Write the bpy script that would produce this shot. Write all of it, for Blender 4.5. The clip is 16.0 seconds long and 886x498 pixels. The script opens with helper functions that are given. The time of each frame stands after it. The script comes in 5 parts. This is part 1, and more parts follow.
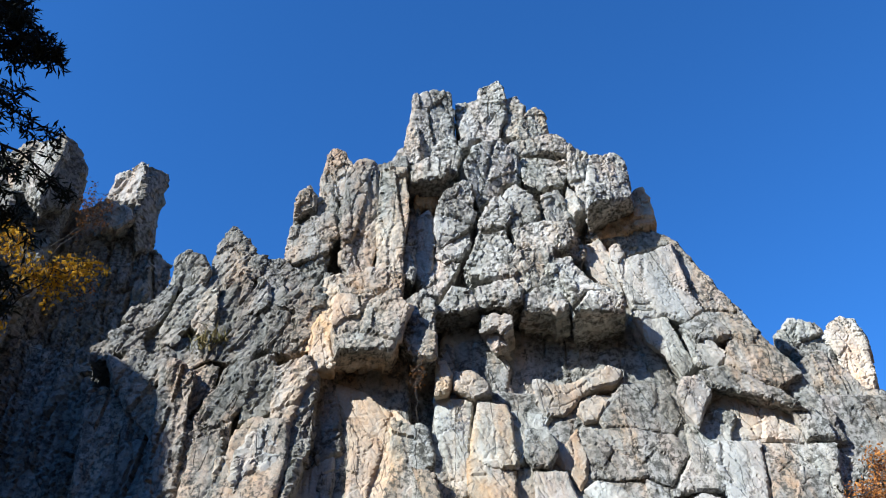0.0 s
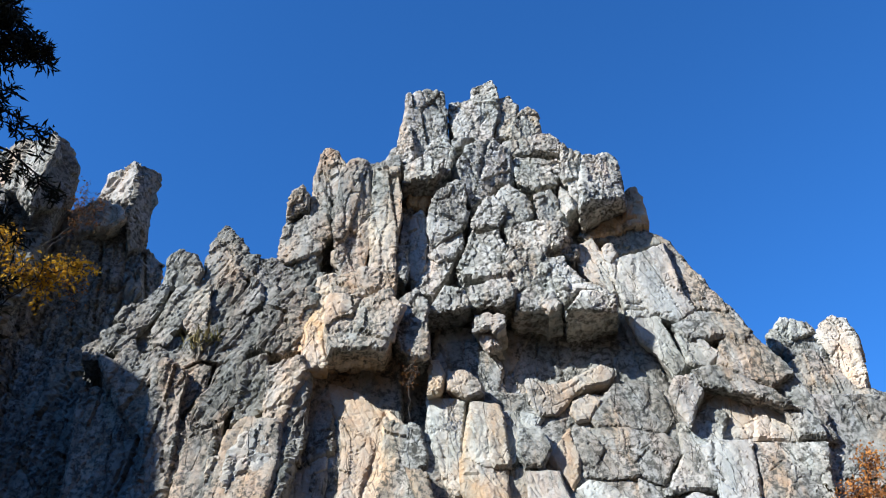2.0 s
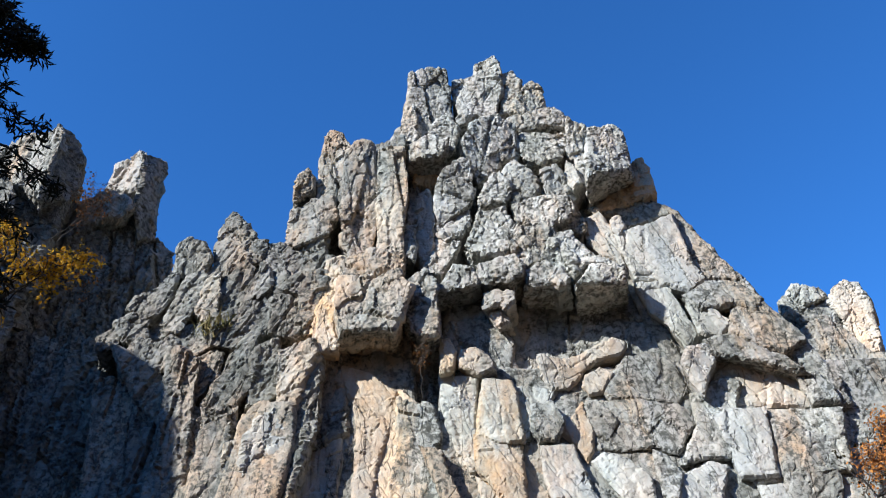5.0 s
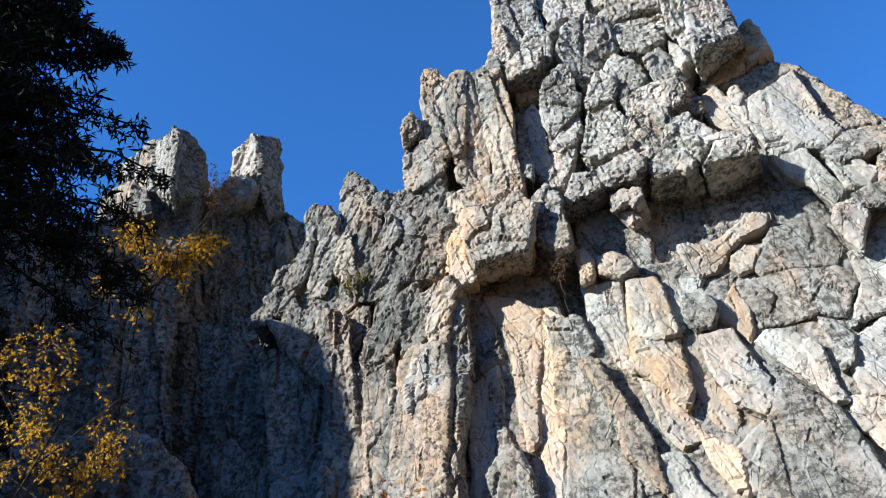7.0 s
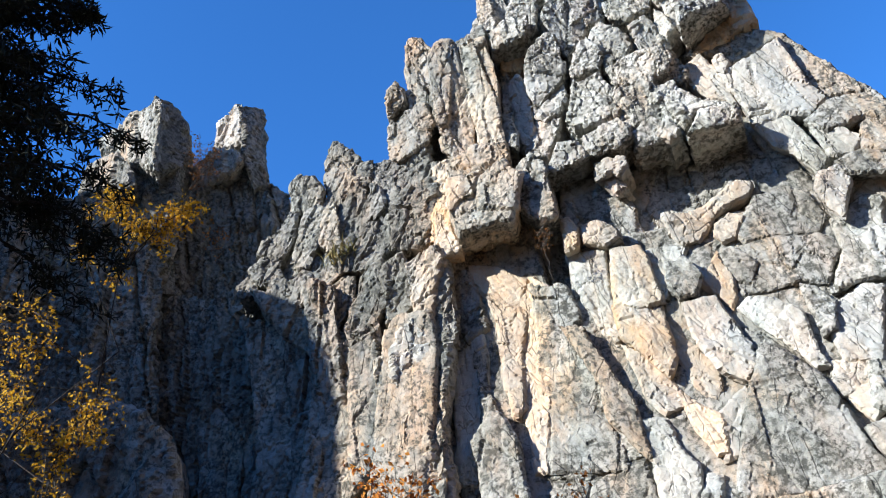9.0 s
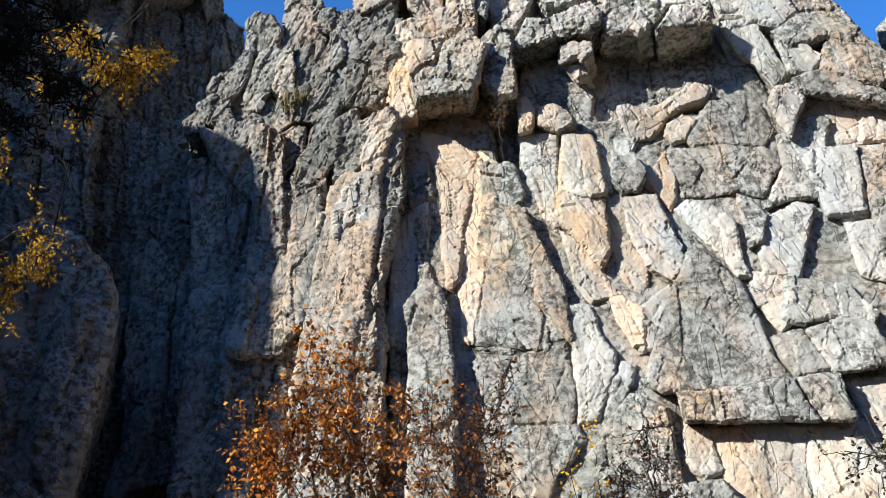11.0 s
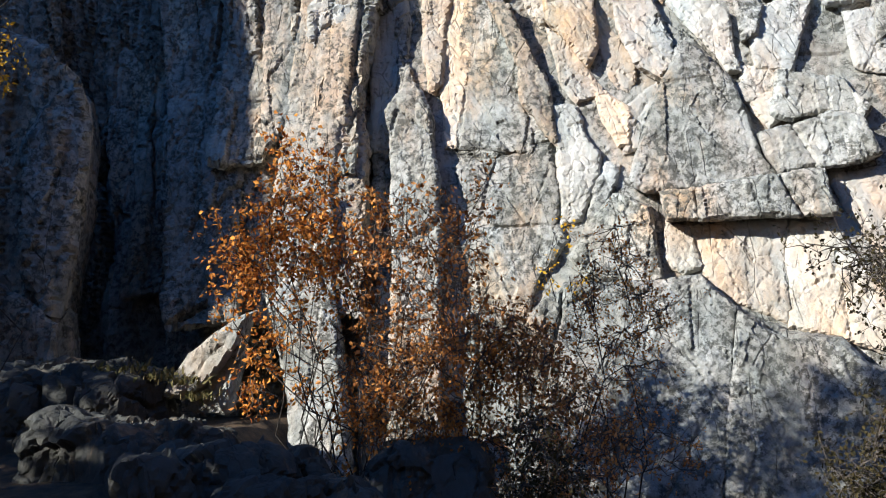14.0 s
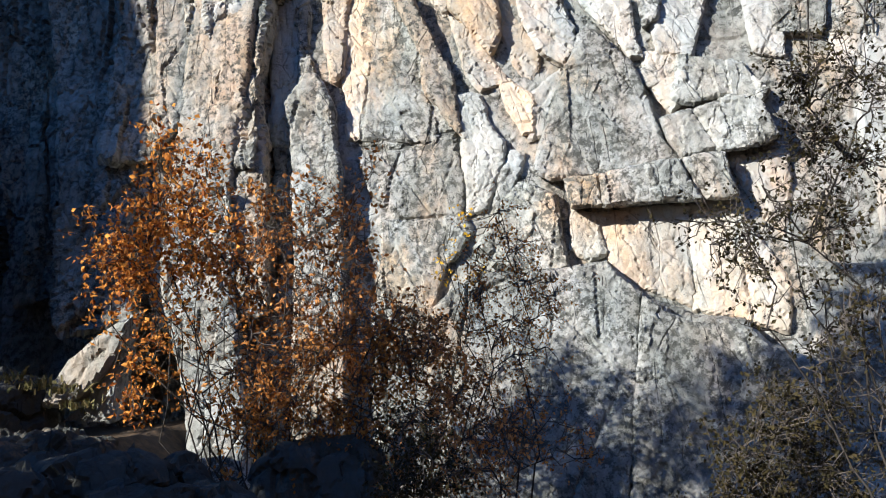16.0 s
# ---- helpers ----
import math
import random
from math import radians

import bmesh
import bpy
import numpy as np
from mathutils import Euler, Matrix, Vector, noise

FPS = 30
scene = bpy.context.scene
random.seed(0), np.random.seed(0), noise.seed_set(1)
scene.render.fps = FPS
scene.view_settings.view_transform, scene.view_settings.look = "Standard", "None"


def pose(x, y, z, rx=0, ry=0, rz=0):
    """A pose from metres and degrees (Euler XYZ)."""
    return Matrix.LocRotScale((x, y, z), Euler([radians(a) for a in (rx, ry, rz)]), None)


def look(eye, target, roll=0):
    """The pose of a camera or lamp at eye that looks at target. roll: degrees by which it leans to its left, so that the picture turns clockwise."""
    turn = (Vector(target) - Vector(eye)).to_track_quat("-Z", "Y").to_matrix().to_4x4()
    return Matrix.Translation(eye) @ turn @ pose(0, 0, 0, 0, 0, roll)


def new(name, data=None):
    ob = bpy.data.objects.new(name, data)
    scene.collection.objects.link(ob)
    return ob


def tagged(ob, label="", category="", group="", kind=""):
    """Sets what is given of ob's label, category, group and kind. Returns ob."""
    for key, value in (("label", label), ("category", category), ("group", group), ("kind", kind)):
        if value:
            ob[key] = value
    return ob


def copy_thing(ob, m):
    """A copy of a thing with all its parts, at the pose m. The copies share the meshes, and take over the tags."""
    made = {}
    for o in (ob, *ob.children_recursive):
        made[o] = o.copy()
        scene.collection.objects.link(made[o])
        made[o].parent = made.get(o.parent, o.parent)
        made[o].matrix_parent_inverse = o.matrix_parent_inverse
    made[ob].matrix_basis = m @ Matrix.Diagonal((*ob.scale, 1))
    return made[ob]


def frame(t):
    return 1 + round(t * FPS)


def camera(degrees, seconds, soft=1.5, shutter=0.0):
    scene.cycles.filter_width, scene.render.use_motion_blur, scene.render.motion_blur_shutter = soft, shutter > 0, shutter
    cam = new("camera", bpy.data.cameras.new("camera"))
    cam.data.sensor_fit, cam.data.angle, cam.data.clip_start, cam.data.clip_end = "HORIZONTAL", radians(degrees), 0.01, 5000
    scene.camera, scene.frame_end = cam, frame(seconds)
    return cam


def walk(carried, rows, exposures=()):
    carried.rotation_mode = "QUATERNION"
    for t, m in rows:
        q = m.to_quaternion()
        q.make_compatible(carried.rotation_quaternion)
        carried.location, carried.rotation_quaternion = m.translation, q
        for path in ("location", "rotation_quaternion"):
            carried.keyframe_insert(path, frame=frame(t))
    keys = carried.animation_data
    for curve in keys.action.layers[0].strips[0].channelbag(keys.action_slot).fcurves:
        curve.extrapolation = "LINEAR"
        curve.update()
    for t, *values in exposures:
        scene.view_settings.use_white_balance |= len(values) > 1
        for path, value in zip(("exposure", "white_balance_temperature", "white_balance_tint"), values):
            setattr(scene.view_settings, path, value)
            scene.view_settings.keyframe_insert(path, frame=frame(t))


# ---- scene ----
cam = camera(54.24, 16.0, soft=1.05)
PATH = [
    (0.0, 0.000, 0.000, 1.600, 128.00, 0.00, -0.00),
    (0.5, -0.011, 0.028, 1.589, 127.98, 0.09, 0.04),
    (1.0, -0.003, 0.043, 1.555, 128.14, 0.13, -0.05),
    (1.5, 0.010, 0.047, 1.552, 128.16, 0.17, -0.21),
    (2.0, 0.039, -0.003, 1.600, 127.96, 0.23, -0.30),
    (2.5, 0.065, -0.033, 1.663, 128.04, 0.13, -0.35),
    (3.0, 0.079, -0.053, 1.656, 128.27, 0.20, -0.24),
    (5.5, 0.196, 0.017, 1.615, 125.57, 2.13, 2.64),
    (6.0, 0.300, 0.033, 1.568, 124.45, 3.36, 4.69),
    (6.5, 0.350, 0.076, 1.587, 123.23, 5.13, 9.74),
    (7.0, 0.373, 0.178, 1.566, 122.83, 6.51, 15.85),
    (7.5, 0.442, 0.223, 1.550, 123.12, 7.43, 20.55),
    (8.0, 0.456, 0.283, 1.531, 123.35, 8.37, 21.70),
    (8.5, 0.467, 0.305, 1.489, 122.81, 8.21, 19.09),
    (9.0, 0.438, 0.255, 1.469, 121.03, 7.16, 15.36),
    (11.5, 0.218, -0.224, 1.886, 106.61, 2.27, 8.03),
    (12.0, 0.215, -0.190, 1.895, 102.89, 2.50, 8.06),
    (12.5, 0.240, -0.155, 1.888, 100.62, 2.33, 7.63),
    (13.0, 0.293, -0.051, 1.852, 98.42, 1.99, 7.38),
    (13.5, 0.382, 0.054, 1.823, 97.51, 2.33, 7.79),
    (14.0, 0.540, 0.088, 1.819, 97.57, 3.79, 8.49),
    (14.5, 0.681, 0.166, 1.859, 96.79, 5.17, 7.42),
    (15.0, 0.804, 0.328, 1.809, 96.53, 6.04, 6.32),
    (15.5, 0.962, 0.443, 1.766, 96.57, 6.50, 4.83),
    (16.0, 1.107, 0.555, 1.714, 97.12, 6.01, 4.57),
]
walk(cam, [(t, pose(x, y, z, rx, ry, rz)) for t, x, y, z, rx, ry, rz in PATH], exposures=[(0.0, 0.97, 6000, 10), (5.5, 0.97, 6050, 10), (7.5, 1.20, 6220, 10), (9.0, 1.30, 6220, 10), (11.5, 1.08, 6370, 10), (13.5, 1.18, 6220, 10), (16.0, 1.23, 6170, 10)])

# ---- world, sun ----
SUN_AZ, SUN_EL = 52.0, 29.0   # degrees to the left behind the camera, and up
world = bpy.data.worlds.new("sky")
scene.world = world
world.use_nodes = True
wn = world.node_tree
sky = wn.nodes.new("ShaderNodeTexSky")
sky.sky_type, sky.sun_disc = "NISHITA", False
sky.sun_elevation, sky.sun_rotation = radians(SUN_EL), radians(180 + SUN_AZ)
sky.air_density, sky.dust_density, sky.ozone_density, sky.altitude = 1.0, 0.1, 3.0, 900
deep = wn.nodes.new("ShaderNodeMix")
deep.data_type, deep.blend_type = "RGBA", "MULTIPLY"
deep.inputs[0].default_value = 1.0
deep.inputs[7].default_value = (0.47, 1.10, 1.74, 1.0)
wn.links.new(sky.outputs[0], deep.inputs[6])
wn.links.new(deep.outputs[2], wn.nodes["Background"].inputs[0])
wn.nodes["Background"].inputs[1].default_value = 0.069
sun = new("sun", bpy.data.lights.new("sun", "SUN"))
sun.data.energy, sun.data.angle, sun.data.color = 5.0, radians(0.53), (1.0, 0.955, 0.87)
sun.matrix_world = look((-30 * math.sin(radians(SUN_AZ)), -30 * math.cos(radians(SUN_AZ)), 30 * math.tan(radians(SUN_EL))), (0, 0, 0))


# ---- materials ----
def material(name):
    m = bpy.data.materials.new(name)
    m.use_nodes = True
    t = m.node_tree
    return m, t.nodes, t.links, t.nodes["Principled BSDF"]


def noise_tex(n, l, co, scale, detail=6, rough=0.6):
    x = n.new("ShaderNodeTexNoise")
    x.inputs["Scale"].default_value, x.inputs["Detail"].default_value, x.inputs["Roughness"].default_value = scale, detail, rough
    l.new(co, x.inputs["Vector"])
    return x.outputs["Fac"]


def ramp(n, l, fac, *stops):
    r = n.new("ShaderNodeValToRGB")
    e = r.color_ramp.elements
    while len(e) < len(stops):
        e.new(0.5)
    for k, (p, c) in zip(e, stops):
        k.position, k.color = p, (*c, 1)
    l.new(fac, r.inputs[0])
    return r.outputs[0]


def mix(n, l, fac, a, b, mode="MIX"):
    x = n.new("ShaderNodeMix")
    x.data_type, x.blend_type = "RGBA", mode
    for sock, v in ((x.inputs[0], fac), (x.inputs[6], a), (x.inputs[7], b)):
        if isinstance(v, (int, float)):
            sock.default_value = v
        elif isinstance(v, tuple):
            sock.default_value = (*v, 1)
        else:
            l.new(v, sock)
    return x.outputs[2]


def grey(v):
    return (v, v, v)


def rock_material(name, ochre, pale, lichen, dim=1.0, rust=1.0):
    """Weathered quartzite: grey stone, pale fresh patches, ochre iron stain, dark lichen specks, fine cracks."""
    m, n, l, b = material(name)
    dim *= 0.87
    geo = n.new("ShaderNodeNewGeometry")
    co = geo.outputs["Position"]
    st = n.new("ShaderNodeMapping")
    st.inputs["Scale"].default_value = (1.0, 1.0, 0.32)
    l.new(co, st.inputs["Vector"])
    flow = st.outputs[0]
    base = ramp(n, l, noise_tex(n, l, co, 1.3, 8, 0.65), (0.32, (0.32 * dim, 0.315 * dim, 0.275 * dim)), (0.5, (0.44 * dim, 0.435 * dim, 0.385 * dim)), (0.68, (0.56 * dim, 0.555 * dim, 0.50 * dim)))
    grain = ramp(n, l, noise_tex(n, l, co, 14, 6, 0.75), (0.34, grey(0.45)), (0.62, grey(1.15)))
    c = mix(n, l, 0.8, base, grain, "MULTIPLY")
    white = ramp(n, l, noise_tex(n, l, flow, 0.9, 7, 0.7), (0.52 - 0.22 * pale, grey(0)), (0.68 - 0.16 * pale, grey(1)))
    c = mix(n, l, white, c, mix(n, l, noise_tex(n, l, flow, 5, 5, 0.7), (0.57 * dim, 0.55 * dim, 0.505 * dim), (0.46 * dim, 0.47 * dim, 0.445 * dim)))
    stain = ramp(n, l, noise_tex(n, l, flow, 0.62, 6, 0.72), (0.56 - 0.20 * ochre, grey(0)), (0.74 - 0.14 * ochre, grey(0.85)))
    tone = ramp(n, l, noise_tex(n, l, co, 2.2, 6, 0.7), *[(p, tuple(a * rust + b * (1 - rust) for a, b in zip(c1, c2))) for p, c1, c2 in ((0.3, (0.42, 0.23, 0.10), (0.50, 0.37, 0.26)), (0.5, (0.56, 0.36, 0.18), (0.59, 0.50, 0.41)), (0.7, (0.58, 0.45, 0.30), (0.60, 0.56, 0.50)))])
    c = mix(n, l, stain, c, tone)
    blot = ramp(n, l, noise_tex(n, l, co, 7.0, 12, 0.80), (0.53 - 0.06 * lichen, grey(0)), (0.585 - 0.06 * lichen, grey(1)))
    fine = ramp(n, l, noise_tex(n, l, co, 42.0, 8, 0.75), (0.50 - 0.06 * lichen, grey(0)), (0.58 - 0.05 * lichen, grey(0.6)))
    where = ramp(n, l, noise_tex(n, l, co, 0.9, 9, 0.75), (0.46 - 0.14 * lichen, grey(0)), (0.60 - 0.10 * lichen, grey(1)))
    dark = mix(n, l, 1.0, mix(n, l, 1.0, blot, fine, "LIGHTEN"), where, "MULTIPLY")
    dark = mix(n, l, 1.0, dark, mix(n, l, 0.5, mix(n, l, 1.0, blot, where, "MULTIPLY"), grey(0.85)), "MULTIPLY")
    c = mix(n, l, dark, c, (0.062, 0.063, 0.054))
    crust = ramp(n, l, noise_tex(n, l, co, 11.0, 8, 0.8), (0.60, grey(0)), (0.68, grey(0.3)))
    c = mix(n, l, crust, c, (0.60 * dim, 0.60 * dim, 0.53 * dim))
    hue = ramp(n, l, noise_tex(n, l, flow, 1.1, 5, 0.7), (0.3, (0.90, 0.98, 1.03)), (0.5, (1.0, 1.0, 1.0)), (0.7, (1.10, 0.97, 0.90)))
    c = mix(n, l, 1.0, c, hue, "MULTIPLY")
    v = n.new("ShaderNodeTexVoronoi")
    v.feature, v.inputs["Scale"].default_value = "DISTANCE_TO_EDGE", 1.5
    warp = mix(n, l, 0.05, flow, noise_vec(n, l, co, 2.5))
    l.new(warp, v.inputs["Vector"])
    crack = ramp(n, l, v.outputs["Distance"], (0.0, grey(0.0)), (0.018, grey(1)))
    crack = mix(n, l, ramp(n, l, noise_tex(n, l, co, 0.9, 3), (0.47, grey(1)), (0.56, grey(0))), crack, grey(1))
    c = mix(n, l, crack, mix(n, l, 0.45, c, (0.05, 0.045, 0.04)), c)
    up = n.new("ShaderNodeMapping")
    up.inputs["Scale"].default_value = (1.0, 1.0, 0.14)
    l.new(mix(n, l, 0.06, co, noise_vec(n, l, co, 3.0)), up.inputs["Vector"])
    vj = n.new("ShaderNodeTexVoronoi")
    vj.feature, vj.inputs["Scale"].default_value = "DISTANCE_TO_EDGE", 3.2
    l.new(up.outputs[0], vj.inputs["Vector"])
    joint = ramp(n, l, vj.outputs["Distance"], (0.004, grey(0)), (0.03, grey(1)))
    joint = mix(n, l, ramp(n, l, noise_tex(n, l, co, 1.7, 4), (0.56, grey(1)), (0.62, grey(0))), joint, grey(1))
    c = mix(n, l, joint, mix(n, l, 0.4, c, (0.04, 0.036, 0.03)), c)
    crack = mix(n, l, 1.0, crack, joint, "MULTIPLY")
    own = n.new("ShaderNodeObjectInfo")
    c = mix(n, l, 1.0, c, ramp(n, l, own.outputs["Random"], (0.0, (0.80, 0.79, 0.77)), (0.5, (0.97, 0.97, 0.97)), (1.0, (1.14, 1.13, 1.09))), "MULTIPLY")
    l.new(c, b.inputs["Base Color"])
    b.inputs["Roughness"].default_value = 0.88
    b.inputs["Specular IOR Level"].default_value = 0.25
    h1 = noise_tex(n, l, co, 9.0, 12, 0.75)
    bump1 = n.new("ShaderNodeBump")
    bump1.inputs["Strength"].default_value, bump1.inputs["Distance"].default_value = 0.85, 0.05
    l.new(h1, bump1.inputs["Height"])
    vf = n.new("ShaderNodeTexVoronoi")
    vf.feature, vf.inputs["Scale"].default_value = "F2", 2.6
    l.new(mix(n, l, 0.12, flow, noise_vec(n, l, co, 5)), vf.inputs["Vector"])
    bump2 = n.new("ShaderNodeBump")
    bump2.inputs["Strength"].default_value, bump2.inputs["Distance"].default_value = 0.3, 0.05
    l.new(vf.outputs["Distance"], bump2.inputs["Height"])
    l.new(bump1.outputs[0], bump2.inputs["Normal"])
    bump3 = n.new("ShaderNodeBump")
    bump3.inputs["Strength"].default_value, bump3.inputs["Distance"].default_value = 0.8, 0.03
    l.new(crack, bump3.inputs["Height"])
    l.new(bump2.outputs[0], bump3.inputs["Normal"])
    l.new(bump3.outputs[0], b.inputs["Normal"])
    return m


def noise_vec(n, l, co, scale):
    x = n.new("ShaderNodeTexNoise")
    x.inputs["Scale"].default_value, x.inputs["Detail"].default_value = scale, 4
    l.new(co, x.inputs["Vector"])
    return x.outputs["Color"]


ROCK = {"g": rock_material("grey_lichened_rock", 0.2, 0.35, 1.0, 0.97),
        # d: dark lichened ridge rock; also puts shade into gully and tower rock.
        "d": rock_material("dark_ridge_and_shade_rock", 0.34, 0.15, 1.0, 0.76, 0.5),
        "b": rock_material("brown_weathered_rock", 0.9, 0.3, 0.75, 0.9, 0.7),
        "o": rock_material("ochre_stained_rock", 0.95, 0.3, 0.15),
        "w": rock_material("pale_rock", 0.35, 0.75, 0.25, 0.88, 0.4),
        "p": rock_material("weathered_summit_rock", 0.1, 0.5, 1.0, 1.15),
        "r": rock_material("smooth_slab_rock", 0.0, 0.3, 1.0, 0.92),
        "c": rock_material("cream_rock", 0.75, 0.6, 0.1, 0.9, 0.65)}


def plain(name, c1, c2, scale, rough=0.85, bump=0.02, translucent=0.0, per_leaf=False):
    m, n, l, b = material(name)
    geo = n.new("ShaderNodeNewGeometry")
    fac = geo.outputs["Random Per Island"] if per_leaf else noise_tex(n, l, geo.outputs["Position"], scale, 7, 0.65)
    middle = tuple(0.5 * a + 0.5 * b for a, b in zip(c1, c2))
    c = ramp(n, l, fac, (0.1, c1), (0.55, middle), (0.95, c2)) if per_leaf else ramp(n, l, fac, (0.35, c1), (0.65, c2))
    l.new(c, b.inputs["Base Color"])
    b.inputs["Roughness"].default_value = rough
    b.inputs["Specular IOR Level"].default_value = 0.08 if translucent else 0.3
    if translucent:
        tr = n.new("ShaderNodeBsdfTranslucent")
        l.new(c, tr.inputs[0])
        mx = n.new("ShaderNodeMixShader")
        mx.inputs[0].default_value = translucent
        l.new(b.outputs[0], mx.inputs[1])
        l.new(tr.outputs[0], mx.inputs[2])
        l.new(mx.outputs[0], n["Material Output"].inputs[0])
    else:
        bp = n.new("ShaderNodeBump")
        bp.inputs["Strength"].default_value, bp.inputs["Distance"].default_value = 0.8, bump
        l.new(noise_tex(n, l, geo.outputs["Position"], scale * 4, 8, 0.7), bp.inputs["Height"])
        l.new(bp.outputs[0], b.inputs["Normal"])
    return m


BARK = plain("dark_bark", (0.016, 0.013, 0.010), (0.05, 0.042, 0.034), 8)
TWIG = plain("grey_twig", (0.045, 0.036, 0.03), (0.11, 0.09, 0.075), 9)
ORANGE = plain("orange_leaf", (0.24, 0.07, 0.016), (0.86, 0.38, 0.08), 3, 0.6, translucent=0.35, per_leaf=True)
AMBER = plain("amber_leaf", (0.16, 0.06, 0.018), (0.78, 0.36, 0.12), 3, 0.6, translucent=0.35, per_leaf=True)
YELLOW = plain("yellow_leaf", (0.50, 0.27, 0.02), (0.72, 0.46, 0.05), 3, 0.6, translucent=0.35, per_leaf=True)
BROWN = plain("brown_leaf", (0.07, 0.035, 0.014), (0.22, 0.09, 0.02), 3, 0.7, translucent=0.25, per_leaf=True)
RUST = plain("rust_leaf", (0.22, 0.080, 0.022), (0.70, 0.31, 0.08), 3, 0.65, translucent=0.4, per_leaf=True)
OLIVE = plain("dull_green_leaf", (0.022, 0.020, 0.010), (0.065, 0.050, 0.020), 3, 0.7, translucent=0.25, per_leaf=True)
NEEDLE = plain("dark_needles", (0.006, 0.010, 0.006), (0.018, 0.026, 0.014), 3, 0.8, per_leaf=True)
GRASS = plain("dry_grass", (0.10, 0.095, 0.035), (0.26, 0.21, 0.10), 3, 0.8, translucent=0.2, per_leaf=True)
GROUND = plain("leaf_litter_soil", (0.035, 0.026, 0.018), (0.12, 0.075, 0.04), 5, bump=0.05)
# Boulder rock dimmed far down to carry the shade at the cliff's foot.
BOULDER = rock_material("shade_dimmed_boulder_rock", 0.0, 0.25, 1.1, 0.19)


# ---- stone shapes ----
from mathutils import geometry


def hashed(i, j, k, seed):
    """Three random numbers between 0 and 1 for each whole-numbered cell."""
    h = (i * 73856093) ^ (j * 19349663) ^ (k * 83492791) ^ np.int64(seed * 2654435)
    out = []
    for mul in (668265263, 374761393, 1274126177):
        q = ((h * mul) & 0xFFFFFFFF)
        q = ((q ^ (q >> 15)) * 2246822519) & 0xFFFFFFFF
        q = ((q ^ (q >> 13)) * 3266489917) & 0xFFFFFFFF
        out.append(((q ^ (q >> 16)) & 0xFFFFFF) / float(0xFFFFFF))
    return np.stack(out, 1)


def facets(p, size, seed, tall=2.0, lean=0.0, cut=1.3):
    """Broken-stone relief: flat tilted facets, one for each cell, with steps and grooves between them. About -1 to 1."""
    q = p / size
    q = np.stack([q[:, 0] - lean * q[:, 2], q[:, 1], q[:, 2] / tall], 1)
    base = np.floor(q).astype(np.int64)
    f1, f2 = np.full(len(q), 9.0), np.full(len(q), 9.0)
    best, cell = np.zeros_like(q), np.zeros_like(base)
    for dx in (-1, 0, 1):
        for dy in (-1, 0, 1):
            for dz in (-1, 0, 1):
                c = base + np.array((dx, dy, dz))
                centre = c + 0.1 + 0.8 * hashed(c[:, 0], c[:, 1], c[:, 2], seed)
                d = ((q - centre) ** 2).sum(1)
                near = d < f1
                f2 = np.where(near, f1, np.minimum(f2, d))
                f1 = np.where(near, d, f1)
                best[near], cell[near] = centre[near], c[near]
    r = hashed(cell[:, 0], cell[:, 1], cell[:, 2], seed + 7)
    s = hashed(cell[:, 0], cell[:, 1], cell[:, 2], seed + 13) - 0.5
    edge = np.sqrt(f2) - np.sqrt(f1)
    groove = np.clip(1 - edge * size / 0.04, 0, 1) * (r[:, 1] > 0.4)
    return (r[:, 0] * 2 - 1) * 0.7 + ((q - best) * s).sum(1) * 1.8 - groove * cut


def lattice(p, size, seed):
    """Smooth value noise, -1 to 1."""
    q = p / size
    i = np.floor(q).astype(np.int64)
    f = q - i
    f = f * f * (3 - 2 * f)
    out = 0
    for dx in (0, 1):
        for dy in (0, 1):
            for dz in (0, 1):
                w = np.abs(1 - dx - f[:, 0]) * np.abs(1 - dy - f[:, 1]) * np.abs(1 - dz - f[:, 2])
                out = out + w * hashed(i[:, 0] + dx, i[:, 1] + dy, i[:, 2] + dz, seed)[:, 0]
    return out * 2 - 1


def mesh_of(name, verts, faces, mat, smooth=False):
    me = bpy.data.meshes.new(name)
    me.from_pydata(verts.tolist() if isinstance(verts, np.ndarray) else verts, [], faces.tolist() if isinstance(faces, np.ndarray) else faces)
    me.materials.append(mat)
    if smooth:
        me.polygons.foreach_set("use_smooth", [True] * len(me.polygons))
    me.update()
    return me


def part(name, me, parent, label=""):
    ob = new(name, me)
    ob.parent = parent
    return tagged(ob, label)


def thing(name, at, label, category, group="", kind=""):
    ob = new(name)
    ob.empty_display_size = 0.3
    ob.location = at
    return tagged(ob, label, category, group, kind)


SEED = [1]


def stone(name, corners, radius, step, mat, relief=1.0, rough=1.0, lean=0.0, back=True, tall=1.6, place=(0.0, 0.0, 0.0), deep_step=1.0):
    """A broken block between eight corners: bottom front left, right, back right, left, then the same at the top."""
    SEED[0] += 1
    c = np.array(corners, float)
    ex = (np.linalg.norm(c[1] - c[0]) + np.linalg.norm(c[5] - c[4])) / 2
    ey = (np.linalg.norm(c[3] - c[0]) + np.linalg.norm(c[7] - c[4])) / 2
    ez = (np.linalg.norm(c[4] - c[0]) + np.linalg.norm(c[5] - c[1])) / 2
    half = np.array((ex, ey, ez)) / 2
    counts = [max(3, int(round(2 * h / k))) for h, k in zip(half, (step, step * deep_step, step))]
    pts, faces, start = [], [], 0
    for axis in range(3):
        for side in (-1, 1):
            if axis == 1 and side == 1 and not back:
                continue
            a, b = [k for k in range(3) if k != axis]
            na, nb = counts[a], counts[b]
            ua, ub = np.meshgrid(np.linspace(-1, 1, na + 1), np.linspace(-1, 1, nb + 1), indexing="ij")
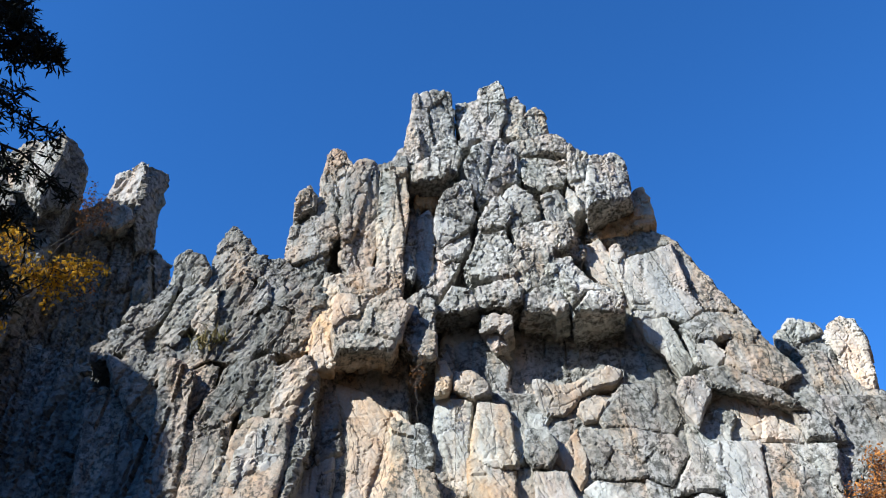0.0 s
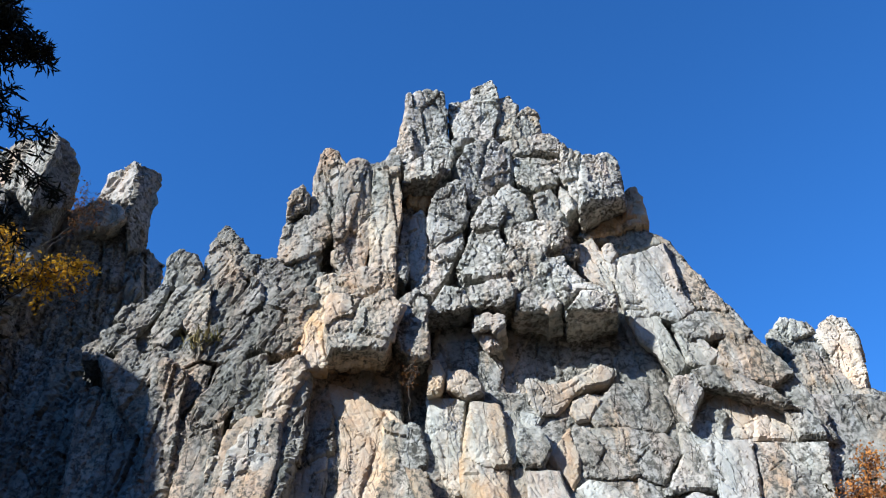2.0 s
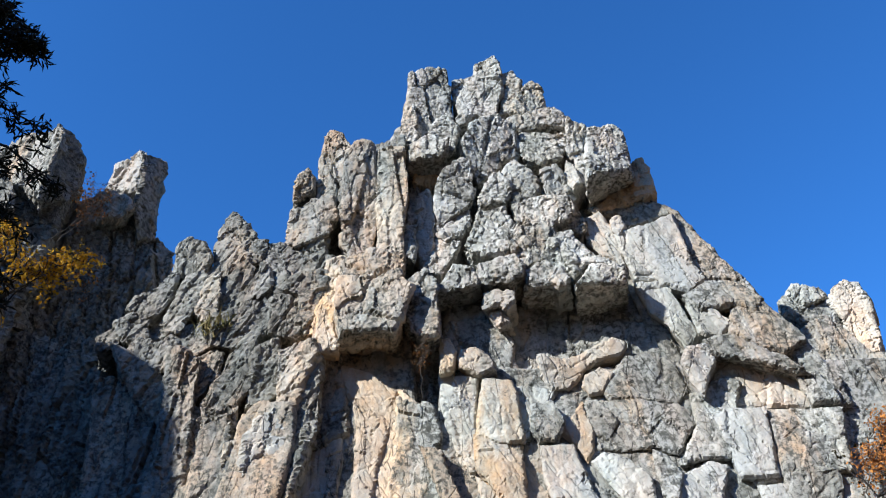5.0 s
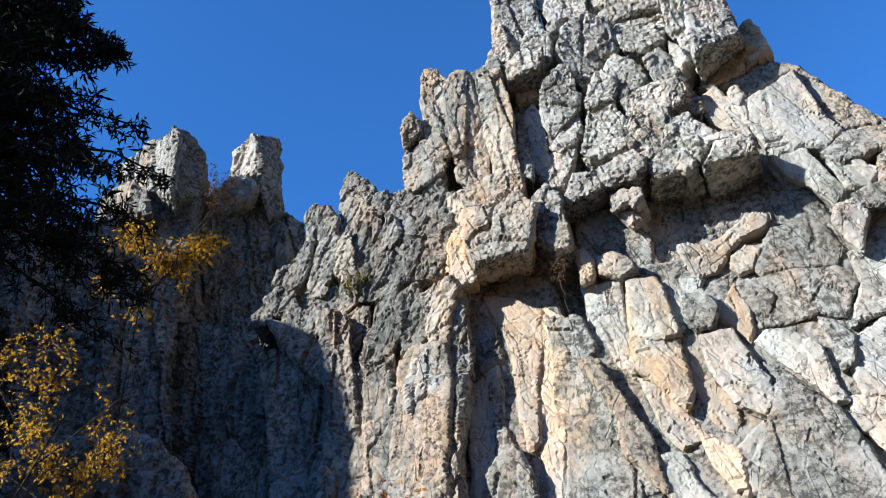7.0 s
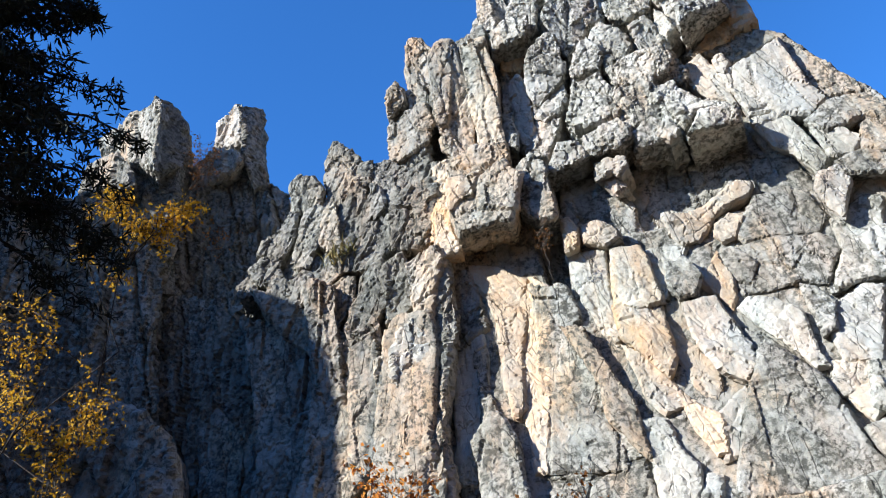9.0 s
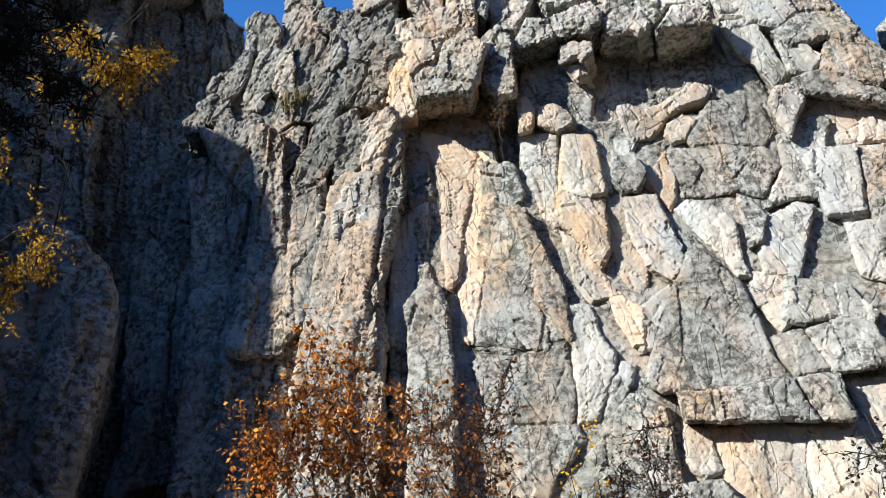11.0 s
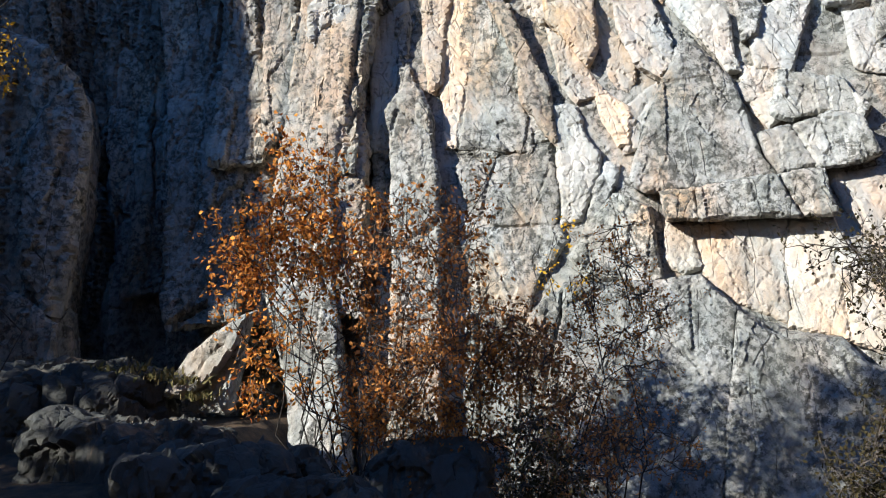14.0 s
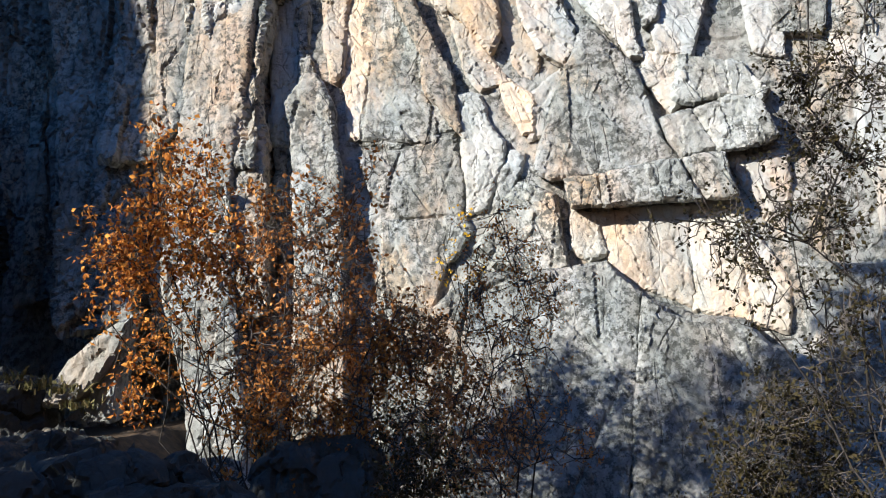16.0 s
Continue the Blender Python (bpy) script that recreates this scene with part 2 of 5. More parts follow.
            g = np.empty((ua.size, 3))
            g[:, axis], g[:, a], g[:, b] = side, ua.ravel(), ub.ravel()
            idx = np.arange(ua.size).reshape(na + 1, nb + 1) + start
            quad = np.stack([idx[:-1, :-1], idx[1:, :-1], idx[1:, 1:], idx[:-1, 1:]], -1).reshape(-1, 4)
            flip = (side < 0) != (axis == 1)
            faces.append(quad[:, ::-1] if flip else quad)
            pts.append(g)
            start += ua.size
    g = np.concatenate(pts)
    _, first, same = np.unique(np.round(g, 6), axis=0, return_index=True, return_inverse=True)
    g, faces = g[first], same.reshape(-1)[np.concatenate(faces)]
    r = min(radius, 0.45 * half.min() * 2 * 0.5 + 1e-3)
    m = g * half
    inner = np.clip(m, -(half - r), half - r)
    nrm = m - inner
    nrm /= np.linalg.norm(nrm, axis=1)[:, None] + 1e-9
    u = ((inner + r * nrm) / half + 1) / 2
    x, y, z = u[:, :1], u[:, 1:2], u[:, 2:]
    p = ((c[0] * (1 - x) + c[1] * x) * (1 - y) + (c[3] * (1 - x) + c[2] * x) * y) * (1 - z) + ((c[4] * (1 - x) + c[5] * x) * (1 - y) + (c[7] * (1 - x) + c[6] * x) * y) * z
    ax = np.stack([c[1] - c[0] + c[5] - c[4], c[3] - c[0] + c[7] - c[4], c[4] - c[0] + c[5] - c[1]])
    ax /= np.linalg.norm(ax, axis=1)[:, None]
    out = nrm @ ax
    out /= np.linalg.norm(out, axis=1)[:, None] + 1e-9
    s = SEED[0]
    q = p + place
    sway = np.stack([lattice(q, 1.3, k) for k in (50, 51, 52)], 1) * 0.15 + np.stack([lattice(q, 0.5, k) for k in (53, 54, 55)], 1) * 0.028 + np.stack([lattice(q, 0.17, k) for k in (56, 57, 58)], 1) * 0.008
    p, q = p + sway * rough, q + sway * rough
    big = min(1.5, max(0.45, half[[0, 2]].min() * 1.0))
    h = relief * (0.10 * big * facets(q, big, s, tall, lean) + 0.085 * facets(q, 0.45, s + 100, tall, lean, 1.1) + 0.032 * facets(q, 0.17, s + 200, 1.5, lean, 0.6))
    h += rough * (0.03 + 0.04 * lattice(q, 0.8, s + 3))
    p = p + out * h[:, None]
    return mesh_of(name, p, faces, mat)


def crag_mesh(name, outline, front, depth, bevel, lean, relief, mat, rough=1.0, step=0.05, tall=2.0, rise=0.12, slide=0.0):
    """A broken block by its outline along and up: a front face, rounded at the rim, and sides that run back into the cliff."""
    SEED[0] += 1
    s = SEED[0]
    c = np.array(outline, float)
    nxt = np.roll(c, -1, 0)
    cross = c[:, 0] * nxt[:, 1] - nxt[:, 0] * c[:, 1]
    if cross.sum() < 0:
        c = c[::-1]
        nxt = np.roll(c, -1, 0)
        cross = c[:, 0] * nxt[:, 1] - nxt[:, 0] * c[:, 1]
    rim = np.concatenate([a + (b - a) * np.linspace(0, 1, max(2, int(round(np.linalg.norm(b - a) / step))), endpoint=False)[:, None] for a, b in zip(c, nxt)])
    n = len(rim)
    deep = max(3, int(round(depth / (step * 2.0))))
    low, high = c.min(0), c.max(0)
    gx, gz = np.meshgrid(np.arange(low[0], high[0], step), np.arange(low[1], high[1], step * 0.87), indexing="ij")
    grid = np.stack([(gx + 0.5 * step * (np.arange(gx.shape[1]) % 2)).ravel(), gz.ravel()], 1)
    grid = grid + (hashed(np.arange(len(grid)), np.zeros(len(grid), np.int64), np.zeros(len(grid), np.int64), s)[:, :2] - 0.5) * 0.35 * step
    inside, near = np.zeros(len(grid), bool), np.full(len(grid), 9.0)
    for a, b in zip(c, nxt):
        d = b - a
        k = np.clip(((grid - a) @ d) / (d @ d), 0, 1)
        near = np.minimum(near, np.linalg.norm(grid - a - k[:, None] * d, axis=1))
        if a[1] != b[1]:
            inside ^= ((a[1] > grid[:, 1]) != (b[1] > grid[:, 1])) & (grid[:, 0] < (b[0] - a[0]) * (grid[:, 1] - a[1]) / (b[1] - a[1]) + a[0])
    flat = np.concatenate([rim, grid[inside & (near > 0.55 * step)]])
    got = geometry.delaunay_2d_cdt([Vector(v) for v in flat], [(k, (k + 1) % n) for k in range(n)], [], 1, 1e-6)
    first = np.array([v[0] if v else 0 for v in got[3]])
    tris = first[np.array(got[2])]
    edge = np.concatenate([np.zeros(n), near[inside & (near > 0.55 * step)]])
    bevel = min(bevel, 0.4 * max(edge.max(), 1e-3))
    drop = bevel * (1 - np.sqrt(np.clip(1 - (1 - np.minimum(edge / bevel, 1)) ** 2, 0, 1)))
    rows = [np.stack([flat[:, 0], front(flat[:, 0], flat[:, 1]) + drop, flat[:, 1]], 1)]
    for k in range(1, deep + 1):
        run = depth * k / deep
        rows.append(rows[0][:n] + (slide * run, run, rise * run))
    p = np.concatenate(rows)
    starts = [0] + [len(flat) + k * n for k in range(deep)]
    i, j = np.arange(n), (np.arange(n) + 1) % n
    quads = np.concatenate([np.stack([b + i, b + j, a + j, a + i], -1) for a, b in zip(starts[:-1], starts[1:])])
    turned = np.cross(flat[tris[:, 1]] - flat[tris[:, 0]], flat[tris[:, 2]] - flat[tris[:, 0]]) < 0
    tris[turned] = tris[turned][:, ::-1]
    out = np.zeros_like(p)
    for f in (quads, tris):
        fn = np.cross(p[f[:, 2]] - p[f[:, 0]], p[f[:, -1]] - p[f[:, 1]])
        for k in range(f.shape[1]):
            np.add.at(out, f[:, k], fn)
    out /= np.linalg.norm(out, axis=1)[:, None] + 1e-9
    sway = np.stack([lattice(p, 1.1, k) for k in (50, 51, 52)], 1) * 0.06 + np.stack([lattice(p, 0.4, k) for k in (53, 54, 55)], 1) * 0.022 + np.stack([lattice(p, 0.15, k) for k in (56, 57, 58)], 1) * 0.009
    p = p + sway * rough
    size = math.sqrt(abs(cross.sum()) / 2)
    big = min(1.4, max(0.4, 0.6 * size))
    h = relief * (0.07 * big * facets(p, big, s, tall, lean) + 0.045 * facets(p, 0.36, s + 100, tall, lean, 1.0) + 0.022 * facets(p, 0.15, s + 200, 1.3, lean, 0.5))
    h += rough * (0.02 + 0.03 * lattice(p, 0.8, s + 3))
    p = p + out * h[:, None]
    faces = quads.tolist() + tris.tolist()
    return mesh_of(name, p, faces, mat)


def face_y(z):
    """How far off the plane of the cliff stands at a height."""
    e = z - 1.6
    return 16.3 + 0.3 * np.minimum(e, 8) + 0.1 * np.maximum(e - 8, 0)


# ---- the cliff ----
cliff = thing("cliff", (0, 20, 0), "towering grey quartzite cliff with ochre stains, pillars and overhangs", "cliff")
TALL = {"rock_block": 2.0, "overhanging_block": 1.7, "rock_pillar": 4.5, "rock_slab": 2.2, "rock_mass": 3.0, "rock_tooth": 2.0, "rock_tower": 1.8}
RELIEF = {"rock_mass": 0.5, "rock_face": 0.25, "rock_slab": 0.45, "overhanging_slab": 0.6, "rock_pillar": 0.8}
ROUGH = {"rock_face": 0.55, "rock_slab": 0.55, "overhanging_slab": 0.5}
cliff_inverse = Matrix.Translation((0, -20, 0))


def rock(name, kind, proud, depth, radius, bl, br, tr, tl, label="", step=0.05, relief=0.0):
    """A block of the cliff by its outline in plan of the face (metres along and up), how far it stands out and how deep it is."""
    f = [(x, face_y(z) - proud, z) for x, z in (bl, br, tr, tl)]
    back = [(x, y + depth, z + 0.12 * depth) for x, y, z in f]
    lean = ((tl[0] + tr[0]) - (bl[0] + br[0])) / max(0.3, (tl[1] + tr[1]) - (bl[1] + br[1]))
    me = stone(name, (f[0], f[1], back[1], back[0], f[3], f[2], back[2], back[3]), radius, step, ROCK[kind], relief or RELIEF.get(name, 1.0) * (0.6 if kind in "wc" else 0.75 if kind == "p" else 1.0), rough=ROUGH.get(name, 1.0), lean=max(-0.6, min(0.6, lean)), tall=TALL.get(name, 1.3), deep_step=1.8 if depth > 1.2 else 1.3, back=False)
    ob = part(name, me, cliff, label)
    ob.matrix_parent_inverse = cliff_inverse
    return ob


rock("rock_mass", "g", -0.90, 6.0, 0.50, (-4.94, 14.96), (8.68, 11.34), (3.84, 22.43), (-1.32, 22.43), step=0.09)
rock("rock_mass", "g", -0.50, 5.0, 0.50, (3.53, 9.02), (9.80, 10.07), (7.23, 16.44), (4.29, 17.68), step=0.09)
# Backing of the gully, its shade carried by the dark kind.
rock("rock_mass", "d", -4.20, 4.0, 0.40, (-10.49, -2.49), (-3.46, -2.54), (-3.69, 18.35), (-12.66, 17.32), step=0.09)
rock("rock_mass", "d", -1.20, 4.0, 0.40, (-4.55, 1.30), (-2.56, 1.24), (-2.57, 14.17), (-5.06, 13.21), step=0.09)
rock("rock_face", "g", -0.10, 5.0, 0.10, (-2.88, -3.15), (9.80, -3.08), (12.36, 9.66), (-2.88, 9.68), step=0.09)
rock("rock_face", "g", -0.10, 5.0, 0.10, (-2.88, 9.49), (-0.74, 9.48), (-0.87, 13.65), (-2.71, 13.54), step=0.09)
rock("rock_face", "g", -0.10, 5.0, 0.10, (-0.27, 9.48), (12.30, 9.48), (12.51, 11.90), (-0.21, 12.00), step=0.09)
rock("rock_mass", "g", -1.00, 3.0, 0.20, (-1.81, 7.08), (0.26, 6.91), (0.63, 16.21), (-1.38, 16.51), step=0.09)
rock("rock_slab", "g", -0.35, 1.4, 0.12, (-0.08, 12.01), (1.73, 12.01), (1.46, 14.01), (0.01, 14.28))
# Dark kind on these gully pillars stands in for the shade they lie in.
rock("rock_pillar", "d", -2.60, 1.4, 0.12, (-8.72, 2.07), (-7.75, 2.03), (-8.41, 13.93), (-9.70, 14.18))
rock("rock_pillar", "d", -1.50, 1.4, 0.12, (-7.25, 2.02), (-6.45, 1.99), (-6.69, 12.43), (-7.86, 13.01))
rock("rock_pillar", "d", -3.10, 1.4, 0.12, (-10.35, 2.13), (-9.06, 2.08), (-10.10, 14.89), (-11.90, 15.42))
rock("rock_pillar", "w", -0.25, 1.4, 0.10, (-3.36, 6.40), (-2.47, 6.34), (-2.63, 12.25), (-3.39, 12.60))
rock("rock_slab", "g", -3.20, 2.0, 0.04, (8.85, 6.98), (13.43, 6.73), (15.63, 12.50), (10.88, 12.44))
rock("rock_slab", "r", 0.30, 2.0, 0.04, (5.99, -2.11), (8.88, -2.27), (9.74, 2.76), (6.49, 2.60))
rock("rock_slab", "w", 0.10, 2.0, 0.04, (7.97, 2.84), (10.66, 2.44), (11.04, 6.38), (8.48, 6.51))
rock("rock_slab", "w", 0.00, 2.0, 0.04, (8.02, 6.58), (11.02, 6.13), (11.52, 9.30), (8.50, 9.82))
rock("rock_slab", "g", -0.60, 1.6, 0.06, (1.70, 11.87), (3.22, 12.13), (3.28, 14.35), (1.73, 14.15))
rock("rock_slab", "g", -0.60, 1.6, 0.06, (3.21, 12.13), (4.88, 12.83), (4.95, 14.54), (3.30, 14.30))
rock("rock_slab", "g", -0.60, 1.8, 0.06, (4.99, 13.00), (5.75, 12.13), (5.58, 14.54), (4.80, 14.54))
rock("rock_slab", "w", 0.02, 1.2, 0.04, (8.51, 10.30), (9.18, 10.26), (9.15, 11.05), (8.49, 11.12))
rock("rock_slab", "g", 0.20, 1.5, 0.04, (7.16, 7.54), (7.96, 7.36), (8.96, 10.22), (7.39, 10.32))
rock("rock_slab", "g", 0.05, 1.5, 0.04, (8.04, 7.41), (9.20, 7.08), (9.91, 10.04), (9.05, 10.30))
# More gully pillars, coloured dark in place of deep shade.
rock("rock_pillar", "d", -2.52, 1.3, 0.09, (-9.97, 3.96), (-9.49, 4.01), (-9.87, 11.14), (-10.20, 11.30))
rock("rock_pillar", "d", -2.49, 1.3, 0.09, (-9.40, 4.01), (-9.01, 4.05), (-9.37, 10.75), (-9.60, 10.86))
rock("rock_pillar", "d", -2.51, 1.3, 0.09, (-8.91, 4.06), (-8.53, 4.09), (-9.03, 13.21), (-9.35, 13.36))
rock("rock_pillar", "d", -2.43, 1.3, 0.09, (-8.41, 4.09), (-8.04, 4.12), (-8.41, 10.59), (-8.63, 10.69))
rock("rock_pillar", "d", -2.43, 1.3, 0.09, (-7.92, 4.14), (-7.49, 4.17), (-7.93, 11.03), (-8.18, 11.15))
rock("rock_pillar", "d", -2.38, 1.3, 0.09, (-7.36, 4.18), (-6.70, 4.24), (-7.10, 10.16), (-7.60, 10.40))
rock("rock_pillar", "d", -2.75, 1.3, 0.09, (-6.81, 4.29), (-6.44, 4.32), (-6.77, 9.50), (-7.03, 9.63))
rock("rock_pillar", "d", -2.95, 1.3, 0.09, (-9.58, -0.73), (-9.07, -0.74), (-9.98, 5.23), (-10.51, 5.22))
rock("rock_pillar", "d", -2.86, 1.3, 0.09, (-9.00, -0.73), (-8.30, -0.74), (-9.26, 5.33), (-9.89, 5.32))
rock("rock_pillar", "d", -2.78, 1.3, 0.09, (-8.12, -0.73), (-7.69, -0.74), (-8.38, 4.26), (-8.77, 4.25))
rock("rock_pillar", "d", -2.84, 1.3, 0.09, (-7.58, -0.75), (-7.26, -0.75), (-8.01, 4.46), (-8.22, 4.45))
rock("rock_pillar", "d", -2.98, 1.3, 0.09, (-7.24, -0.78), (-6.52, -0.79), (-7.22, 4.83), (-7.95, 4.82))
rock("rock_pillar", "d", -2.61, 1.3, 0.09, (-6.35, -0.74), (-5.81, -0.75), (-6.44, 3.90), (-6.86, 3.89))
rock("rock_pillar", "g", -0.37, 1.3, 0.09, (-3.21, 2.98), (-2.99, 2.96), (-3.29, 10.49), (-3.41, 10.50))
rock("rock_pillar", "g", -0.43, 1.3, 0.09, (-2.98, 2.97), (-2.74, 2.96), (-2.94, 10.51), (-3.19, 10.54))
rock("rock_pillar", "g", -0.22, 1.3, 0.09, (-2.69, 2.94), (-2.41, 2.93), (-2.60, 11.94), (-2.87, 11.97))
rock("rock_pillar", "g", -0.35, 1.3, 0.09, (-2.40, 2.93), (-2.12, 2.92), (-2.34, 11.72), (-2.56, 11.74))

CRAG_TALL = {"rock_pillar": 3.6, "rock_tower": 2.0, "rock_slab": 2.6, "rock_tooth": 2.2}


def crag(name, kind, proud, depth, bevel, lean, tilt, relief, *outline):
    """A block of the cliff by its outline along and up, how far it stands out, how deep it is, and how its layers lean."""
    rng = random.Random(SEED[0])
    cx, cz = (sum(v) / len(outline) for v in zip(*outline))
    tx, tz = rng.uniform(-tilt, tilt), rng.uniform(-tilt, tilt)
    me = crag_mesh(name, outline, lambda x, z: face_y(z) - proud + tx * (x - cx) + tz * (z - cz), depth, bevel, lean, relief, ROCK[kind], tall=CRAG_TALL.get(name, 1.5), slide=0.04 * cx)
    ob = part(name, me, cliff)
    ob.matrix_parent_inverse = cliff_inverse
    return ob


crag("summit_block", "p", 0.15, 1.9, 0.07, 0, 0.3, 0.95, (1.20, 24.29), (1.97, 24.56), (2.14, 23.87), (2.08, 23.49), (1.26, 23.49), (1.14, 23.94))
crag("rock_tower", "p", 0.05, 1.9, 0.07, 0, 0.3, 0.95, (-1.01, 23.43), (-0.27, 23.87), (0.31, 23.74), (0.42, 23.00), (0.29, 21.66), (-0.25, 21.18), (-0.70, 20.68), (-1.11, 20.77), (-1.00, 22.10))
crag("rock_block", "p", 0.22, 2.0, 0.07, 0, 0.3, 0.95, (-1.15, 22.43), (-0.90, 22.95), (-0.73, 21.84), (-0.69, 20.45), (-0.80, 19.97), (-1.20, 20.37), (-1.26, 21.33))
crag("rock_tower", "p", 0, 1.8, 0.07, 0, 0.3, 0.95, (0.46, 23.68), (1.18, 23.93), (2.01, 23.81), (2.02, 22.90), (1.86, 21.86), (1.56, 21.24), (1.12, 21.72), (0.66, 21.43), (0.41, 22.60))
crag("rock_block", "p", -0.1, 1.8, 0.07, 0, 0.3, 0.95, (2.11, 23.87), (2.55, 24.06), (2.73, 23.49), (2.60, 22.72), (2.24, 21.98), (1.93, 21.98))
crag("rock_block", "p", -0.1, 1.8, 0.07, 0, 0.3, 0.95, (2.20, 21.98), (2.79, 23.24), (3.09, 23.49), (3.37, 23.33), (3.48, 22.42), (3.07, 21.92), (2.46, 21.63))
crag("rock_block", "p", 0, 1.8, 0.07, 0, 0.3, 0.95, (1.98, 21.24), (2.22, 21.69), (3.06, 21.86), (3.71, 22.01), (3.99, 21.43), (3.94, 20.90), (3.18, 21.10), (2.54, 20.96))
crag("rock_block", "p", 0.4, 2.2, 0.07, 0, 0.3, 0.95, (-0.28, 20.74), (0.32, 21.27), (0.60, 20.58), (0.48, 19.78), (0.10, 19.37), (-0.33, 19.73))
crag("rock_block", "p", 0.6, 2.4, 0.07, 0, 0.3, 0.95, (-1.06, 19.83), (-0.33, 20.15), (0.27, 19.83), (0.03, 19.12), (-0.95, 19.22))
crag("rock_block", "o", -0.25, 1.8, 0.07, 0, 0.3, 0.95, (-0.87, 20.13), (0.11, 20.13), (-0.15, 18.90), (-0.79, 18.85))
crag("rock_slab", "g", 0.5, 2.3, 0.07, 0, 0.3, 0.95, (-1.97, 20.08), (-1.14, 20.27), (-1.05, 19.73), (-1.22, 19.51), (-1.91, 19.57))
crag("rock_block", "p", 0.25, 2.0, 0.07, 0, 0.3, 0.95, (0.96, 20.69), (1.72, 21.16), (2.38, 20.80), (2.48, 20.07), (2.34, 19.42), (1.91, 19.42), (1.62, 18.79), (1.10, 18.37), (0.75, 19.16), (0.66, 19.94))
crag("rock_block", "p", 0.1, 1.9, 0.07, 0, 0.3, 0.95, (2.54, 20.85), (3.91, 20.77), (3.87, 19.83), (3.62, 19.26), (3.00, 19.01), (2.51, 19.26), (2.35, 20.09))
crag("rock_block", "p", 0.05, 1.9, 0.07, 0, 0.3, 0.95, (3.94, 21.01), (4.49, 20.74), (4.68, 20.14), (4.52, 19.11), (4.15, 18.22), (4.00, 19.36), (3.81, 19.67))
crag("rock_block", "w", 0.3, 2.1, 0.07, 0, 0.3, 0.95, (3.75, 19.37), (3.97, 18.99), (4.06, 18.02), (3.79, 17.78), (3.57, 18.37))
crag("overhanging_block", "p", 1.1, 2.9, 0.07, 0, 0.3, 0.95, (4.35, 19.69), (4.67, 19.87), (5.16, 19.95), (5.41, 19.56), (5.50, 18.81), (5.44, 18.03), (4.90, 17.80), (4.39, 17.57), (4.04, 17.34), (4.11, 18.20))
crag("rock_block", "o", 0, 1.8, 0.07, 0, 0.3, 0.95, (4.31, 18.37), (5.24, 19.03), (5.99, 19.21), (6.16, 18.42), (6.07, 17.66), (5.17, 17.38), (4.42, 17.24), (4.23, 17.75))
crag("rock_block", "p", 0.3, 2.1, 0.07, 0, 0.3, 0.95, (0.07, 18.74), (0.61, 19.24), (0.92, 19.06), (0.92, 17.90), (0.75, 17.39), (0.26, 16.98), (-0.16, 16.28), (-0.26, 17.43), (-0.20, 18.18))
crag("rock_block", "w", 0.1, 1.9, 0.07, 0, 0.3, 0.95, (-0.16, 16.38), (0.26, 17.15), (0.79, 17.57), (0.84, 17.04), (0.49, 16.23), (0.06, 16.02))
crag("rock_block", "p", 0.5, 2.3, 0.07, 0, 0.3, 0.95, (1.22, 18.14), (1.73, 18.55), (1.94, 18.07), (1.97, 17.53), (1.78, 17.21), (1.38, 17.32), (1.03, 17.21), (1.01, 17.60))
crag("rock_block", "p", 0.4, 2.2, 0.07, 0, 0.3, 0.95, (1.83, 18.72), (2.23, 19.27), (2.70, 18.64), (2.84, 17.90), (2.56, 17.43), (1.97, 17.34), (1.71, 18.04))
crag("rock_block", "w", 0.35, 2.1, 0.07, 0, 0.3, 0.95, (2.89, 18.52), (3.39, 18.82), (3.61, 18.21), (3.82, 17.66), (3.50, 17.43), (3.06, 17.62))
crag("rock_slab", "p", 0.6, 2.4, 0.07, 0, 0.3, 0.95, (1.92, 17.12), (2.82, 17.29), (3.66, 17.28), (3.77, 16.72), (3.48, 16.36), (2.73, 16.25), (2.08, 16.45))
crag("rock_block", "p", 0.65, 2.5, 0.07, 0, 0.3, 0.95, (0.98, 16.94), (1.76, 17.07), (1.91, 16.56), (2.20, 16.24), (2.16, 15.61), (1.89, 15.16), (1.29, 15.06), (0.74, 15.16), (0.59, 15.61), (0.78, 16.24))
crag("rock_block", "p", 0.55, 2.4, 0.07, 0, 0.3, 0.95, (2.22, 16.33), (3.03, 16.33), (3.13, 15.69), (2.89, 15.14), (2.36, 15.24), (2.16, 15.69))
crag("rock_block", "w", 0, 1.8, 0.07, 0, 0.3, 0.95, (-0.77, 18.18), (-0.44, 18.37), (-0.30, 17.82), (-0.19, 16.79), (-0.28, 15.93), (-0.60, 15.26), (-0.82, 16.14))
crag("rock_block", "w", 0.1, 1.9, 0.07, 0, 0.3, 0.95, (-0.60, 15.15), (-0.19, 16.31), (0.50, 16.06), (0.28, 15.39), (-0.09, 14.83), (-0.33, 14.93))
crag("rock_block", "p", 0.6, 2.4, 0.07, 0, 0.3, 0.95, (3.02, 15.92), (3.50, 16.11), (3.76, 15.65), (4.05, 15.24), (4.59, 14.85), (4.67, 14.53), (4.10, 14.69), (3.73, 14.69), (3.33, 14.17), (3.23, 14.88))
crag("rock_block", "p", 0.6, 2.4, 0.07, 0, 0.3, 0.95, (2.15, 15.65), (3.07, 15.65), (3.27, 14.85), (3.18, 14.46), (2.71, 14.94), (2.09, 14.65), (1.82, 15.04))
